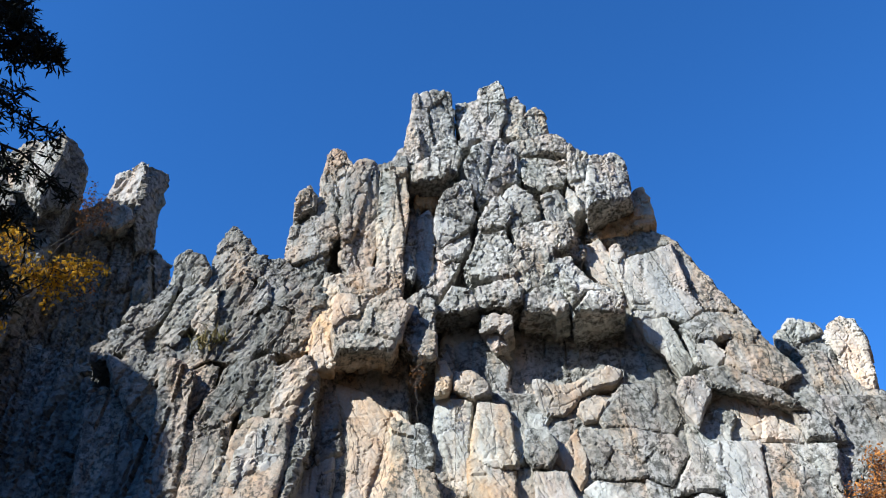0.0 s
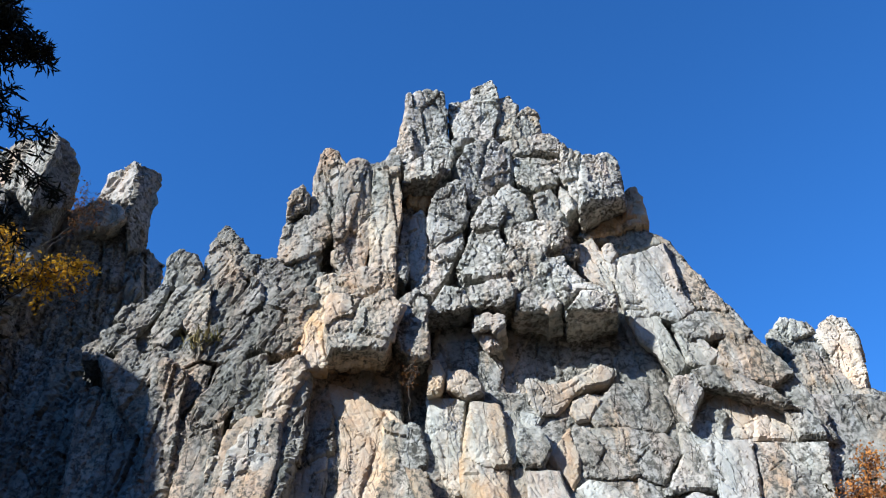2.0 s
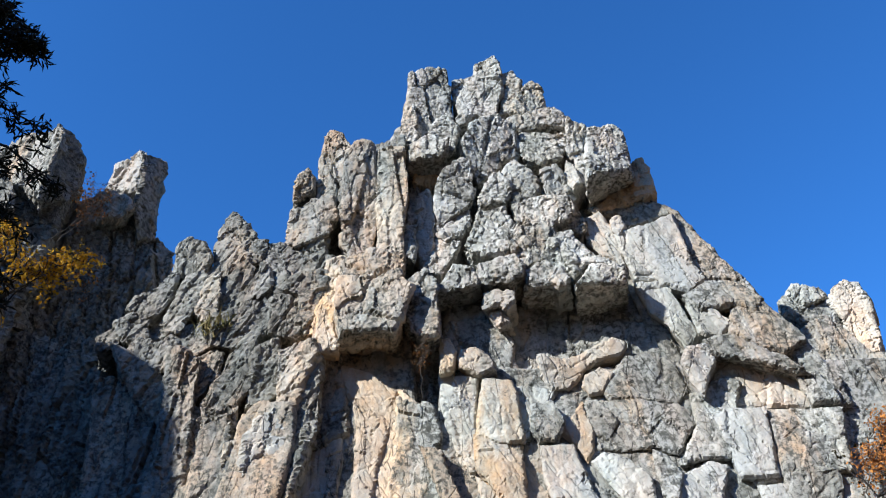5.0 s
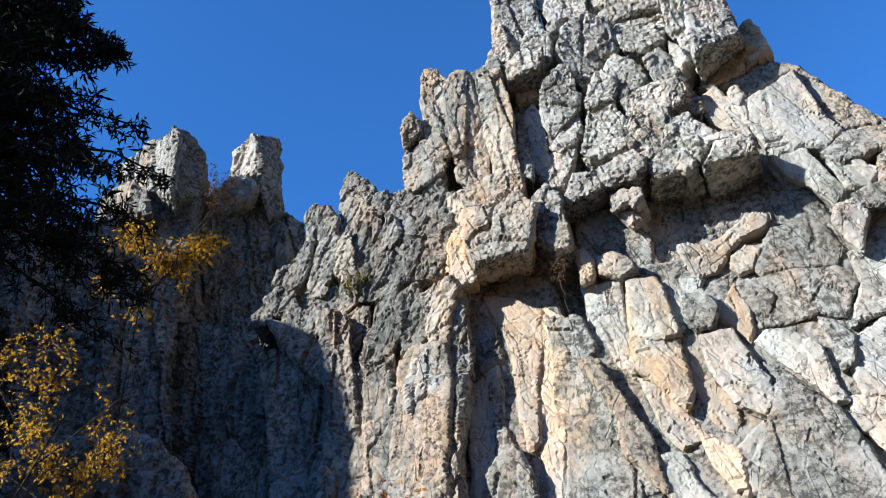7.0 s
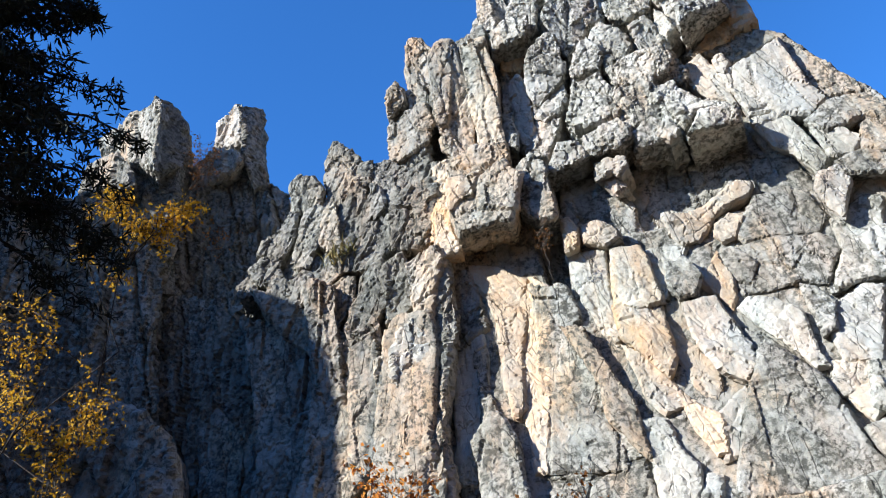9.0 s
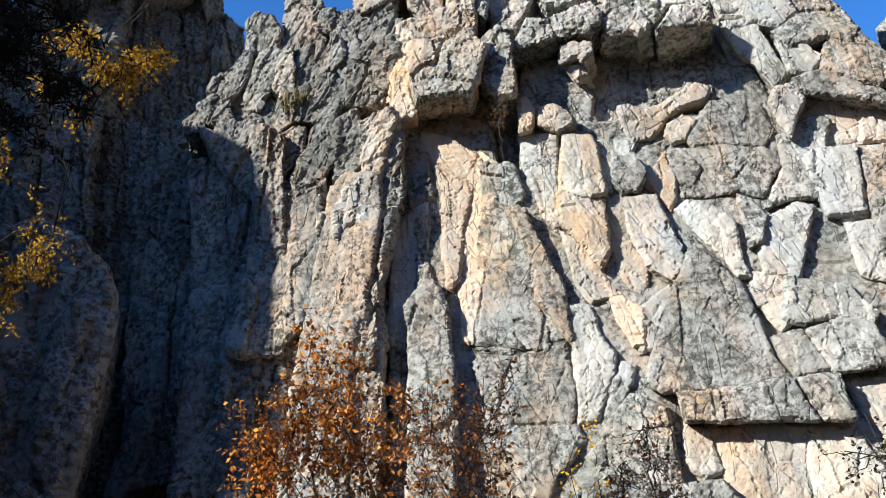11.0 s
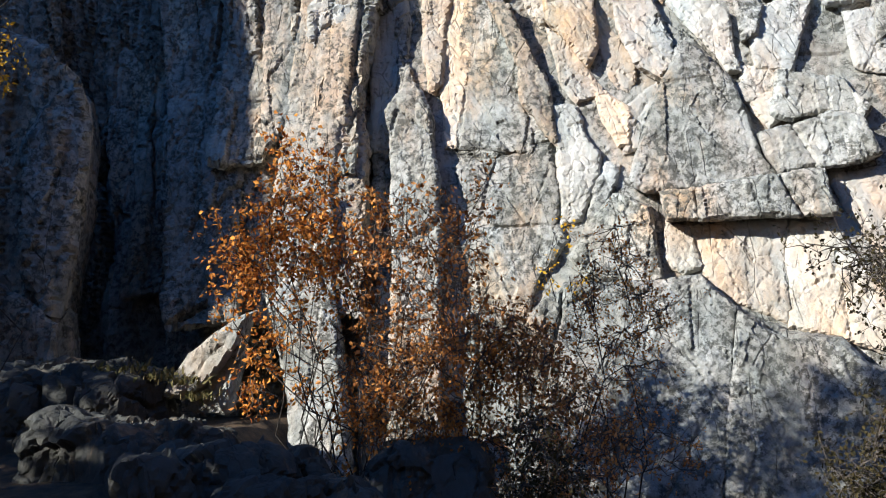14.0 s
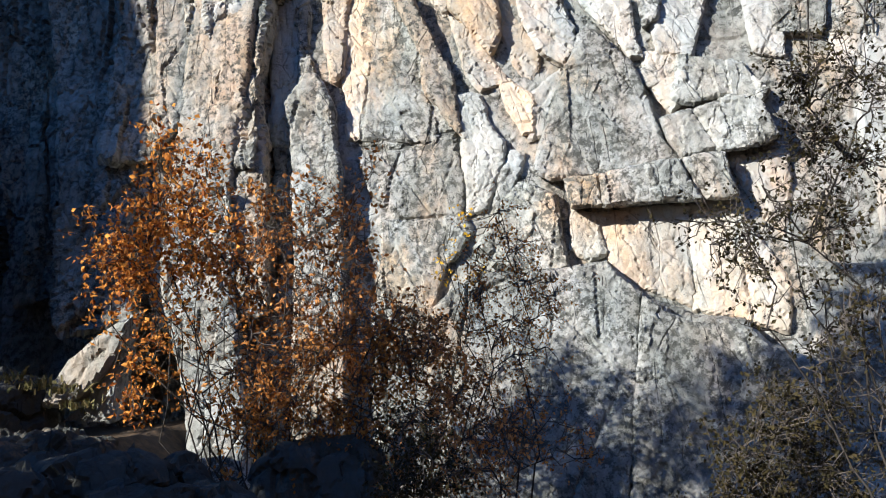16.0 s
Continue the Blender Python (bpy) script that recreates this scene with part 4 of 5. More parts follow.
crag("rock_slab", "o", 0.1, 1.5, 0.07, -0.42, 0.06, 0.55, (2.55, 10.06), (3.20, 10.86), (3.41, 10.17), (3.34, 9.53), (3.12, 9.24), (2.82, 9.67))
crag("rock_slab", "g", 0.08, 1.5, 0.07, -0.42, 0.06, 0.55, (3.26, 10.88), (3.72, 10.94), (4.47, 10.87), (5.43, 10.68), (5.71, 10.11), (5.18, 9.32), (4.63, 9.52), (4.00, 9.46), (3.37, 9.57))
crag("rock_slab", "w", 0.2, 1.6, 0.07, -0.42, 0.06, 0.55, (3.17, 9.23), (3.51, 9.45), (3.92, 9.24), (4.34, 8.74), (4.33, 7.73), (4.41, 7.32), (4.14, 7.31), (3.83, 7.97), (3.48, 8.67))
crag("rock_block", "g", 0.28, 1.7, 0.07, -0.42, 0.06, 0.55, (4.54, 9.42), (4.84, 9.21), (5.07, 8.82), (4.81, 8.10), (4.51, 8.03), (4.45, 8.81))
crag("rock_slab", "g", 0.05, 1.4, 0.07, -0.42, 0.06, 0.55, (3.12, 8.85), (3.49, 8.63), (3.83, 7.92), (4.24, 7.17), (4.07, 7.07), (3.26, 7.26), (3.08, 7.39), (3.11, 8.10))
crag("rock_slab", "w", 0.1, 1.5, 0.07, -0.42, 0.06, 0.55, (4.13, 7.02), (4.61, 7.15), (5.11, 7.05), (4.81, 6.09), (4.45, 6.61))
crag("rock_slab", "w", 0.1, 1.5, 0.07, -0.42, 0.06, 0.55, (0.70, 7.03), (1.11, 6.97), (1.30, 5.67), (0.66, 5.80))
crag("rock_slab", "c", 0.12, 1.5, 0.07, -0.42, 0.06, 0.55, (1.37, 7.63), (1.73, 7.18), (2.16, 6.81), (2.01, 5.96), (1.77, 5.94), (1.58, 6.55))
crag("rock_slab", "w", 0.1, 1.5, 0.07, -0.42, 0.06, 0.55, (2.02, 6.85), (2.76, 7.34), (2.89, 7.04), (2.53, 6.60), (2.18, 5.86), (1.86, 5.81))
crag("rock_slab", "g", -0.25, 1.4, 0.07, -0.42, 0.06, 0.55, (0.11, 13.66), (1.29, 13.58), (1.72, 12.88), (1.57, 11.68), (0.92, 11.89), (0.34, 12.93))
crag("rock_slab", "w", 0.15, 1.5, 0.07, -0.42, 0.06, 0.55, (5.02, 8.75), (5.76, 9.16), (6.17, 9.04), (5.38, 7.20), (4.70, 7.37), (4.73, 8.07))
crag("rock_slab", "g", 0.2, 1.6, 0.07, -0.42, 0.06, 0.55, (5.77, 10.92), (6.63, 11.39), (7.06, 11.25), (6.23, 9.20), (5.58, 9.16), (5.13, 9.05), (5.67, 10.04))
crag("rock_pillar", "d", 0.75, 2.2, 0.09, 0, 0.05, 0.5, (-5.67, 10.12), (-5.06, 10.64), (-4.70, 9.28), (-4.80, 8.03), (-5.06, 6.92), (-5.50, 6.53), (-5.65, 7.39))
crag("rock_pillar", "b", 0.8, 2.3, 0.09, 0, 0.05, 0.5, (-4.78, 10.26), (-4.25, 10.79), (-3.55, 10.71), (-3.49, 9.56), (-3.60, 7.93), (-3.83, 7.25), (-3.94, 5.43), (-5.18, 5.39), (-5.17, 6.55), (-5.04, 7.92))
crag("rock_pillar", "g", 0.45, 1.9, 0.09, 0, 0.05, 0.5, (-2.97, 7.28), (-2.52, 8.00), (-2.31, 7.81), (-1.99, 6.95), (-1.87, 5.38), (-1.85, 2.69), (-1.81, 0.20), (-2.87, 0.23), (-2.85, 3.29), (-2.87, 5.70))
crag("rock_slab", "c", 0.05, 1.6, 0.09, 0, 0.05, 0.5, (-2.01, 10.88), (-1.23, 11.13), (-1.18, 9.79), (-1.41, 8.43), (-1.74, 7.56), (-2.08, 7.73))
crag("rock_slab", "g", 0.08, 1.6, 0.09, 0, 0.05, 0.5, (-1.24, 11.08), (-0.64, 10.90), (-0.27, 9.81), (0.29, 8.09), (0.52, 6.93), (0.53, 6.26), (-0.70, 5.96), (-1.44, 6.15), (-1.75, 7.55), (-1.41, 8.40))
crag("rock_slab", "g", 0.05, 1.6, 0.09, 0, 0.05, 0.5, (-1.61, 5.93), (-0.70, 5.97), (0.47, 6.19), (0.59, 5.27), (0.47, 4.39), (-0.87, 4.45), (-1.46, 5.27))
crag("rock_slab", "w", 0.12, 1.6, 0.09, 0, 0.05, 0.5, (0.57, 7.01), (0.90, 6.94), (1.37, 5.84), (1.28, 5.43), (0.96, 4.46), (0.54, 4.37), (0.55, 5.51))
crag("rock_slab", "g", 0.1, 1.6, 0.09, 0, 0.05, 0.5, (1.47, 5.69), (1.74, 5.57), (1.59, 5.04), (1.34, 4.44), (1.10, 4.44), (1.26, 5.23))
crag("rock_slab", "r", 0.28, 1.8, 0.09, 0, 0.05, 0.5, (2.12, 5.70), (2.92, 7.39), (3.32, 8.19), (3.81, 7.72), (4.18, 7.11), (4.39, 6.29), (4.48, 5.52), (4.75, 4.97), (3.04, 4.87), (2.17, 4.84), (1.90, 5.10))
crag("overhanging_slab", "g", 0.55, 2.0, 0.09, 0, 0.05, 0.5, (2.43, 4.79), (3.07, 4.86), (3.10, 4.19), (2.52, 4.18))
crag("overhanging_slab", "g", 0.62, 2.1, 0.09, 0, 0.05, 0.5, (3.08, 4.84), (4.65, 4.91), (4.91, 4.08), (3.09, 4.16))
crag("overhanging_slab", "g", 0.58, 2.1, 0.09, 0, 0.05, 0.5, (4.69, 4.93), (5.44, 4.97), (5.55, 4.10), (4.97, 4.08))
crag("rock_block", "g", 0.4, 1.9, 0.09, 0, 0.05, 0.5, (4.49, 5.88), (5.06, 5.99), (5.37, 5.06), (4.74, 4.96), (4.56, 5.37))
crag("rock_block", "g", 0.5, 2.0, 0.09, 0, 0.05, 0.5, (5.09, 5.92), (5.78, 6.15), (6.41, 5.97), (6.55, 5.19), (5.86, 5.00), (5.35, 4.99))
crag("rock_slab", "g", 0.3, 1.8, 0.09, 0, 0.05, 0.5, (5.07, 7.22), (6.34, 6.93), (6.75, 6.24), (6.49, 6.00), (5.75, 6.22), (5.15, 6.06), (4.77, 6.27))
crag("rock_slab", "w", 0.1, 1.6, 0.09, 0, 0.05, 0.5, (4.35, 7.49), (5.04, 7.46), (5.22, 6.42), (4.77, 6.04), (4.50, 6.48))
crag("rock_slab", "c", 0.02, 1.5, 0.09, 0, 0.05, 0.5, (2.90, 4.17), (4.05, 4.16), (4.80, 4.07), (4.41, 2.08), (3.58, 2.53), (3.12, 3.12))
crag("rock_slab", "c", 0.05, 1.6, 0.09, 0, 0.05, 0.5, (4.78, 4.07), (5.59, 3.94), (6.19, 2.42), (5.96, 1.49), (5.30, 1.74), (4.40, 2.07))
crag("rock_slab", "w", 0.1, 1.6, 0.09, 0, 0.05, 0.5, (2.50, 4.26), (2.96, 4.13), (3.10, 3.31), (2.74, 3.20), (2.45, 3.46))
crag("rock_slab", "r", 0.25, 1.8, 0.09, 0, 0.05, 0.5, (1.62, 5.03), (2.26, 4.53), (2.38, 3.12), (2.09, 3.02), (1.04, 3.19), (0.64, 3.66), (1.08, 4.37))
crag("rock_slab", "r", 0.6, 2.1, 0.09, 0, 0.05, 0.5, (0.47, 3.10), (2.04, 3.01), (2.99, 3.10), (3.48, 2.43), (2.61, -1.24), (-0.45, -1.20))
crag("rock_slab", "r", 0.72, 2.2, 0.09, 0, 0.05, 0.5, (3.44, 2.35), (4.19, 1.91), (5.09, 1.73), (5.43, 1.29), (6.17, 0.91), (6.11, -1.26), (2.61, -1.21))
crag("rock_pillar", "g", 0.95, 2.5, 0.09, 0, 0.05, 0.5, (-5.18, 3.15), (-4.91, 3.52), (-3.92, 3.33), (-3.78, 2.76), (-3.62, 1.62), (-3.37, -1.10), (-4.27, -1.08), (-4.58, 1.25), (-4.81, 2.08))
crag("rock_slab", "g", 0.1, 1.6, 0.09, 0, 0.05, 0.5, (-1.21, 4.46), (0.52, 4.40), (0.61, 4.04), (0.01, 3.26), (-0.25, 2.63), (-1.30, 2.68))
crag("rock_slab", "w", 0.1, 1.6, 0.09, 0, 0.05, 0.5, (6.39, 10.37), (7.97, 10.36), (7.62, 8.62), (6.63, 8.58), (6.43, 9.35))
crag("rock_slab", "w", 0.12, 1.6, 0.09, 0, 0.05, 0.5, (6.63, 8.53), (7.64, 8.52), (7.25, 6.86), (6.68, 7.18))
crag("rock_slab", "c", 0.05, 1.6, 0.09, 0, 0.05, 0.5, (5.62, 4.90), (6.84, 5.02), (6.41, 3.21), (6.04, 3.70))
crag("rock_slab", "g", 0, 1.5, 0.09, 0, 0.05, 0.5, (-3.61, 2.93), (-2.72, 4.04), (-2.02, 4.06), (-1.24, 2.65), (-1.23, -1.31), (-3.42, -1.28))
crag("rock_slab", "r", 0.45, 1.9, 0.09, 0, 0.05, 0.5, (-1.11, 2.63), (-0.20, 2.62), (0.46, 3.10), (-0.45, -1.23), (-1.15, -1.22))
crag("rock_block", "g", -4, 3.0, 0.12, 0, 0.12, 1, (10.58, 16.42), (11.17, 17.04), (11.96, 16.92), (12.13, 16.46), (11.38, 16.19), (10.90, 15.75), (10.61, 15.97))
crag("rock_block", "w", -3.9, 3.0, 0.12, 0, 0.12, 1, (12.03, 16.40), (12.70, 17.09), (13.21, 16.97), (13.34, 16.17), (13.28, 15.09), (13.08, 14.22), (12.64, 14.22), (12.33, 14.83), (12.26, 15.69))
crag("rock_block", "g", -4.1, 3.0, 0.12, 0, 0.12, 1, (10.74, 16.04), (11.45, 16.31), (12.17, 16.49), (12.34, 15.60), (11.72, 15.42), (11.19, 15.42))
crag("rock_slab", "g", -3.7, 3.0, 0.12, 0, 0.12, 1, (10.62, 15.14), (11.69, 15.79), (12.12, 15.36), (12.58, 14.10), (13.64, 13.90), (13.16, 12.60), (11.50, 12.50), (11.16, 13.50), (10.72, 14.31))
crag("rock_pillar", "g", 0.85, 2.5, 0.05, 0, 0.1, 1.4, (-5.17, 5.38), (-3.92, 5.38), (-3.79, 4.22), (-3.91, 3.27), (-4.94, 3.43), (-5.22, 3.16), (-5.20, 4.31))
crag("rock_pillar", "b", 0.6, 2.2, 0.05, 0, 0.1, 1.4, (-3.89, 7.34), (-3.47, 7.87), (-3.30, 5.45), (-3.27, 2.75), (-3.85, 2.89), (-4.00, 5.36))
crag("rock_mass", "d", 0, 3.5, 0.1, 0.42, 0.02, 1, (-6.99, 15.14), (-5.84, 16.23), (-4.92, 15.97), (-4.11, 15.88), (-3.01, 15.96), (-2.38, 10.24), (-5.25, 8.75), (-6.10, 11.14), (-7.22, 12.04), (-8.01, 12.66), (-7.88, 13.29), (-7.36, 14.64))
# Pillars below the shadow line, their shade put into the dark rock kind.
crag("rock_pillar", "d", 0, 1.8, 0.05, 0, 0.12, 1.3, (-8.88, 12.19), (-7.81, 12.23), (-7.40, 9.09), (-6.90, 5.77), (-6.60, 2.90), (-7.42, 2.94), (-8.13, 7.60))
crag("rock_pillar", "d", 0.15, 1.9, 0.05, 0, 0.12, 1.3, (-7.78, 12.22), (-6.82, 12.35), (-6.56, 9.58), (-6.10, 5.95), (-5.83, 2.86), (-6.53, 2.89), (-7.13, 7.44))
crag("rock_pillar", "d", 0.3, 2.1, 0.05, 0, 0.12, 1.3, (-6.80, 12.35), (-5.92, 12.01), (-5.88, 9.44), (-5.59, 6.55), (-5.41, 3.87), (-5.45, 2.83), (-5.77, 2.85), (-6.26, 7.36))

# ---- towers at the left, the gully's far side ----
def buttress(name, label, kind, quad, y, depth, radius=0.3, step=0.08, top=0.0, relief=1.8):
    """A rock that stands by itself: its outline along and up, at its own distance."""
    f = [(x, y + k * top, z) for (x, z), k in zip(quad, (0, 0, 1, 1))]
    back = [(x - 0.1 * depth, yy + depth, z) for x, yy, z in f]
    return stone(name, (f[0], f[1], back[1], back[0], f[3], f[2], back[2], back[3]), radius, step, ROCK[kind], relief, rough=min(1.0, relief), tall=3.0, deep_step=1.6)


def tower_part(parent, name, kind, y, turn, *outline, depth=3.0, step=0.07, relief=1.2, lean=0.15, tall=2.6):
    """A face of a tower at its own distance; turn: how it recedes to the right."""
    cx = sum(x for x, z in outline) / len(outline)
    return part(name, crag_mesh(name, outline, lambda x, z: y + turn * (x - cx), depth, 0.12, lean, relief, ROCK[kind], step=step, tall=tall, slide=-0.5), parent)


tower_near = thing("rock_tower", (0, 0, 0), "tall rock tower with a pointed lit top, its shaded parts coloured dark", "rock tower", "towers beside the gully")
# Sunlit face in grey rock; the dark kind paints shade on the rest.
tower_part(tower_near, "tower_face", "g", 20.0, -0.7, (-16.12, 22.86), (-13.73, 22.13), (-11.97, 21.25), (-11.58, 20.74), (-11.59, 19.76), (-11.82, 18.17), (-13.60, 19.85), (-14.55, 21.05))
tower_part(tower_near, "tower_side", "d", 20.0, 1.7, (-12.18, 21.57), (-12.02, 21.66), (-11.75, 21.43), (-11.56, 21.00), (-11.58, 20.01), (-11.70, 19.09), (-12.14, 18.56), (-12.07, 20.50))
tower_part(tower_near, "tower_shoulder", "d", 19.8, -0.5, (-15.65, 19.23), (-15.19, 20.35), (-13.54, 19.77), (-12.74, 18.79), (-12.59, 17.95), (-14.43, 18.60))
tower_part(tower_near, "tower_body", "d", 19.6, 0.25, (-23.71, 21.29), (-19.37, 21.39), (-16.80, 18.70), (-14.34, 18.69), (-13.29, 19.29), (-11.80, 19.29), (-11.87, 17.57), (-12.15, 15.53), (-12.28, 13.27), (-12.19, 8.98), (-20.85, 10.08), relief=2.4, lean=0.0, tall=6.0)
# Wall added to close the back of the gully, shade in its colour.
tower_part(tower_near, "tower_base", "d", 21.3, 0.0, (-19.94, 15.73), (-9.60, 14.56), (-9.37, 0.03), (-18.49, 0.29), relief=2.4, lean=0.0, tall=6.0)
tower_far = thing("rock_tower", (0, 0, 0), "slender rock tower with a leaning pale lit head, its shaded parts coloured dark", "rock tower", "towers beside the gully")
# Pale kind on the sunlit head and slope, dark kind for shaded neck and body.
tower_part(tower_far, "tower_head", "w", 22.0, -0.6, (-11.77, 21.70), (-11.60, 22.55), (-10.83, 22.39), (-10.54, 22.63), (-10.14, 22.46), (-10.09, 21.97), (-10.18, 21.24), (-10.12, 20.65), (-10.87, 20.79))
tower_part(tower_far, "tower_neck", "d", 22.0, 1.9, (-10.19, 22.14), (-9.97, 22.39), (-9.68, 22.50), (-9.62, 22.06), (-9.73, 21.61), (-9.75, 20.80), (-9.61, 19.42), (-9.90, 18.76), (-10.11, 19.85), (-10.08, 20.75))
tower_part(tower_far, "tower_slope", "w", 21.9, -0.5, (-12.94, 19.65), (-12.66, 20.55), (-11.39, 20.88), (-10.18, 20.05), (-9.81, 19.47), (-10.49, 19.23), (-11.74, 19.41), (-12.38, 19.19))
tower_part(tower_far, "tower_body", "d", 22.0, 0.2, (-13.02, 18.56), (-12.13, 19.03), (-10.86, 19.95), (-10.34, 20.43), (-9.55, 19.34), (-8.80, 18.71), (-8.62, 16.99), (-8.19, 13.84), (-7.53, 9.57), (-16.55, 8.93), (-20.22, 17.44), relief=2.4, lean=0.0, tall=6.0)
rib = thing("rock_buttress", (0, 0, 0), "rough rock buttress at the mouth of the gully, coloured dark for its shade", "rock buttress")
# The buttress lies in shade, which the dark kind puts into its colour.
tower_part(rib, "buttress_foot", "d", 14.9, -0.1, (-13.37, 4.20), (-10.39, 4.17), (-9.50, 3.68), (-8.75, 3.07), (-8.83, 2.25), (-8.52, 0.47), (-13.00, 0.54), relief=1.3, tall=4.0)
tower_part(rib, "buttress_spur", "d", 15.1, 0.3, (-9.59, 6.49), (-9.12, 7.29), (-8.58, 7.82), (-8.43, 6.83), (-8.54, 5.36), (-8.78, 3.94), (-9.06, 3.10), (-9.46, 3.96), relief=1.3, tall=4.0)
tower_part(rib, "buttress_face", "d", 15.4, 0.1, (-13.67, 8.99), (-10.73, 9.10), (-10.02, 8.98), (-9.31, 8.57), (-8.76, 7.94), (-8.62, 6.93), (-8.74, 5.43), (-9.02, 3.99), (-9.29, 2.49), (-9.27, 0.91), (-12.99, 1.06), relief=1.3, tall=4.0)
# Unseen rock; its outline is shaped to cast the shadow edge on the ridge.
tower_side = thing("rock_tower", (0, 0, 0), "unseen rock wall shaped to shadow the gully and ridge", "rock tower", "towers beside the gully")
tower_part(tower_side, "tower_body", "g", 9.0, 0.0, (-36, -1), (-15.6, -1), (-15.5, 11), (-16.3, 14.2), (-17.3, 16.9), (-17.8, 18.8), (-18.7, 20.2), (-21, 21.3), (-23, 22.5), (-27, 27.8), (-36, 30), depth=1.8, step=0.3, relief=0.8)


# ---- ground ----
def ground_z(x, y):
    """Height of the ground: a slope that rises to the foot of the cliff, higher at the left."""
    z = 0.2 * np.sin(x * 0.31 + 1.0) * np.cos(y * 0.27)
    left = np.clip((-2.4 - x) / 2.6, 0, 1)
    z = z - 0.11 * np.clip(y, 0, 20) * (1 - left) + left * np.clip((y - 7) / 5, 0, 1) * 1.0
    far = np.hypot(x, y)
    # Unseen hills behind and at the sides, raised to cut the low skylight.
    unseen_hill = np.clip((far - 20) / 50, 0, 1)
    behind = np.clip(0.25 - (y - 4) / 25, 0, 1)
    side = np.clip((np.abs(x) - 16) / 12, 0, 1)
    z = z + behind * unseen_hill * (25 + 45 * np.clip((x + 12) / 25, 0, 1)) + side * unseen_hill * (1 - behind) * 26
    return z - np.clip((far - 200) / 800, 0, 1) * 30 * behind


def build_ground():
    ax = np.concatenate([-np.geomspace(1500, 20.5, 26), np.linspace(-20, 20, 161), np.geomspace(20.5, 1500, 26)])
    x, y = np.meshgrid(ax, ax, indexing="ij")
    z = ground_z(x, y)
    p = np.stack([x.ravel(), y.ravel(), z.ravel()], 1)
    near = (np.hypot(p[:, 0], p[:, 1]) < 28)[:, None]
    p[:, 2:] += near * (0.10 * lattice(p, 0.8, 5) + 0.25 * lattice(p, 3.0, 6))[:, None]
    n = len(ax)
    i = np.arange(n * n).reshape(n, n)
    quads = np.stack([i[:-1, :-1], i[1:, :-1], i[1:, 1:], i[:-1, 1:]], -1).reshape(-1, 4)
    ob = new("ground", mesh_of("ground", p, quads, GROUND, True))
    tagged(ob, "dark woodland floor of soil and fallen leaves", "ground", kind="structure")


build_ground()


def boulder(x, y, z, sx, sy, sz, turn, mat=BOULDER, label="boulder coloured dark for the shade at the foot of the cliff", lean=0.0, step=0.05):
    """A rounded block lying on the ground."""
    c = [(-1, -1, -1), (1, -1, -1), (1, 1, -1), (-1, 1, -1), (-.75 + lean, -.6, 1), (.7 + lean, -.6, .85), (.75 + lean, .8, .9), (-.7 + lean, .7, 1)]
    c = [(a * sx, b * sy, k * sz) for a, b, k in c]
    ob = new("boulder", stone("boulder", c, min(sx, sy, sz) * 0.35, step, mat, 0.85, place=(x, y, z)))
    ob.matrix_basis = pose(x, y, z, 0, 0, turn)
    return tagged(ob, label, "boulder", "boulders at the foot of the cliff")


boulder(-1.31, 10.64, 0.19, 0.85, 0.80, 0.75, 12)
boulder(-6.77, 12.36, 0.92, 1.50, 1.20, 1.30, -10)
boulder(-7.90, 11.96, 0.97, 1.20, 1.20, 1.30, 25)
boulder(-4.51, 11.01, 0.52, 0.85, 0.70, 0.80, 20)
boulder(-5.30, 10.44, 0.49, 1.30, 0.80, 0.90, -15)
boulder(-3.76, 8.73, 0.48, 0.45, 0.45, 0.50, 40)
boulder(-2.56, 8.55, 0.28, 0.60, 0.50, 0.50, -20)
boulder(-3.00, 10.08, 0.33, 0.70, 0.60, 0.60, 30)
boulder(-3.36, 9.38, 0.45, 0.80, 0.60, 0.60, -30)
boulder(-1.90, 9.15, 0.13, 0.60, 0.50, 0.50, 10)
flake = thing("rock_flake", (-5.0, 12.4, 1.0), "thin pale sunlit rock flake standing on a ledge", "rock")
part("flake_body", crag_mesh("flake_body", [(-5.60, 1.61), (-5.44, 1.84), (-5.13, 2.21), (-4.74, 2.52), (-4.39, 2.75), (-4.25, 2.78), (-4.35, 2.44), (-4.64, 2.04), (-4.99, 1.68), (-5.28, 1.58)], lambda x, z: 12.4 + 0.1 * (x + 5.0), 0.4, 0.04, 0.8, 0.4, ROCK["w"]), flake).matrix_parent_inverse = Matrix.Translation((5.0, -12.4, -1.0))
part("flake_root", buttress("flake_root", "", "g", [(-5.37, 1.33), (-4.64, 1.26), (-4.41, 2.35), (-4.94, 1.66)], 12.6, 0.50, 0.05, step=0.04, relief=0.3), flake).matrix_parent_inverse = Matrix.Translation((5.0, -12.4, -1.0))



# ---- plants ----
def tube(verts, faces, path, r0, r1, sides=5):
    """Adds a tapered limb along a path."""
    path = np.asarray(path, float)
    start = len(verts)
    for k, q in enumerate(path):
        d = path[min(k + 1, len(path) - 1)] - path[max(k - 1, 0)]
        d = d / (np.linalg.norm(d) + 1e-9)
        a = np.cross(d, (0.31, 0.87, 0.38))
        a /= np.linalg.norm(a) + 1e-9
        b = np.cross(d, a)
        r = r0 + (r1 - r0) * k / (len(path) - 1)
        for s in range(sides):
            t = 2 * math.pi * s / sides
            verts.append(tuple(q + r * (math.cos(t) * a + math.sin(t) * b)))
    for k in range(len(path) - 1):
        for s in range(sides):
            i, j = start + k * sides + s, start + k * sides + (s + 1) % sides
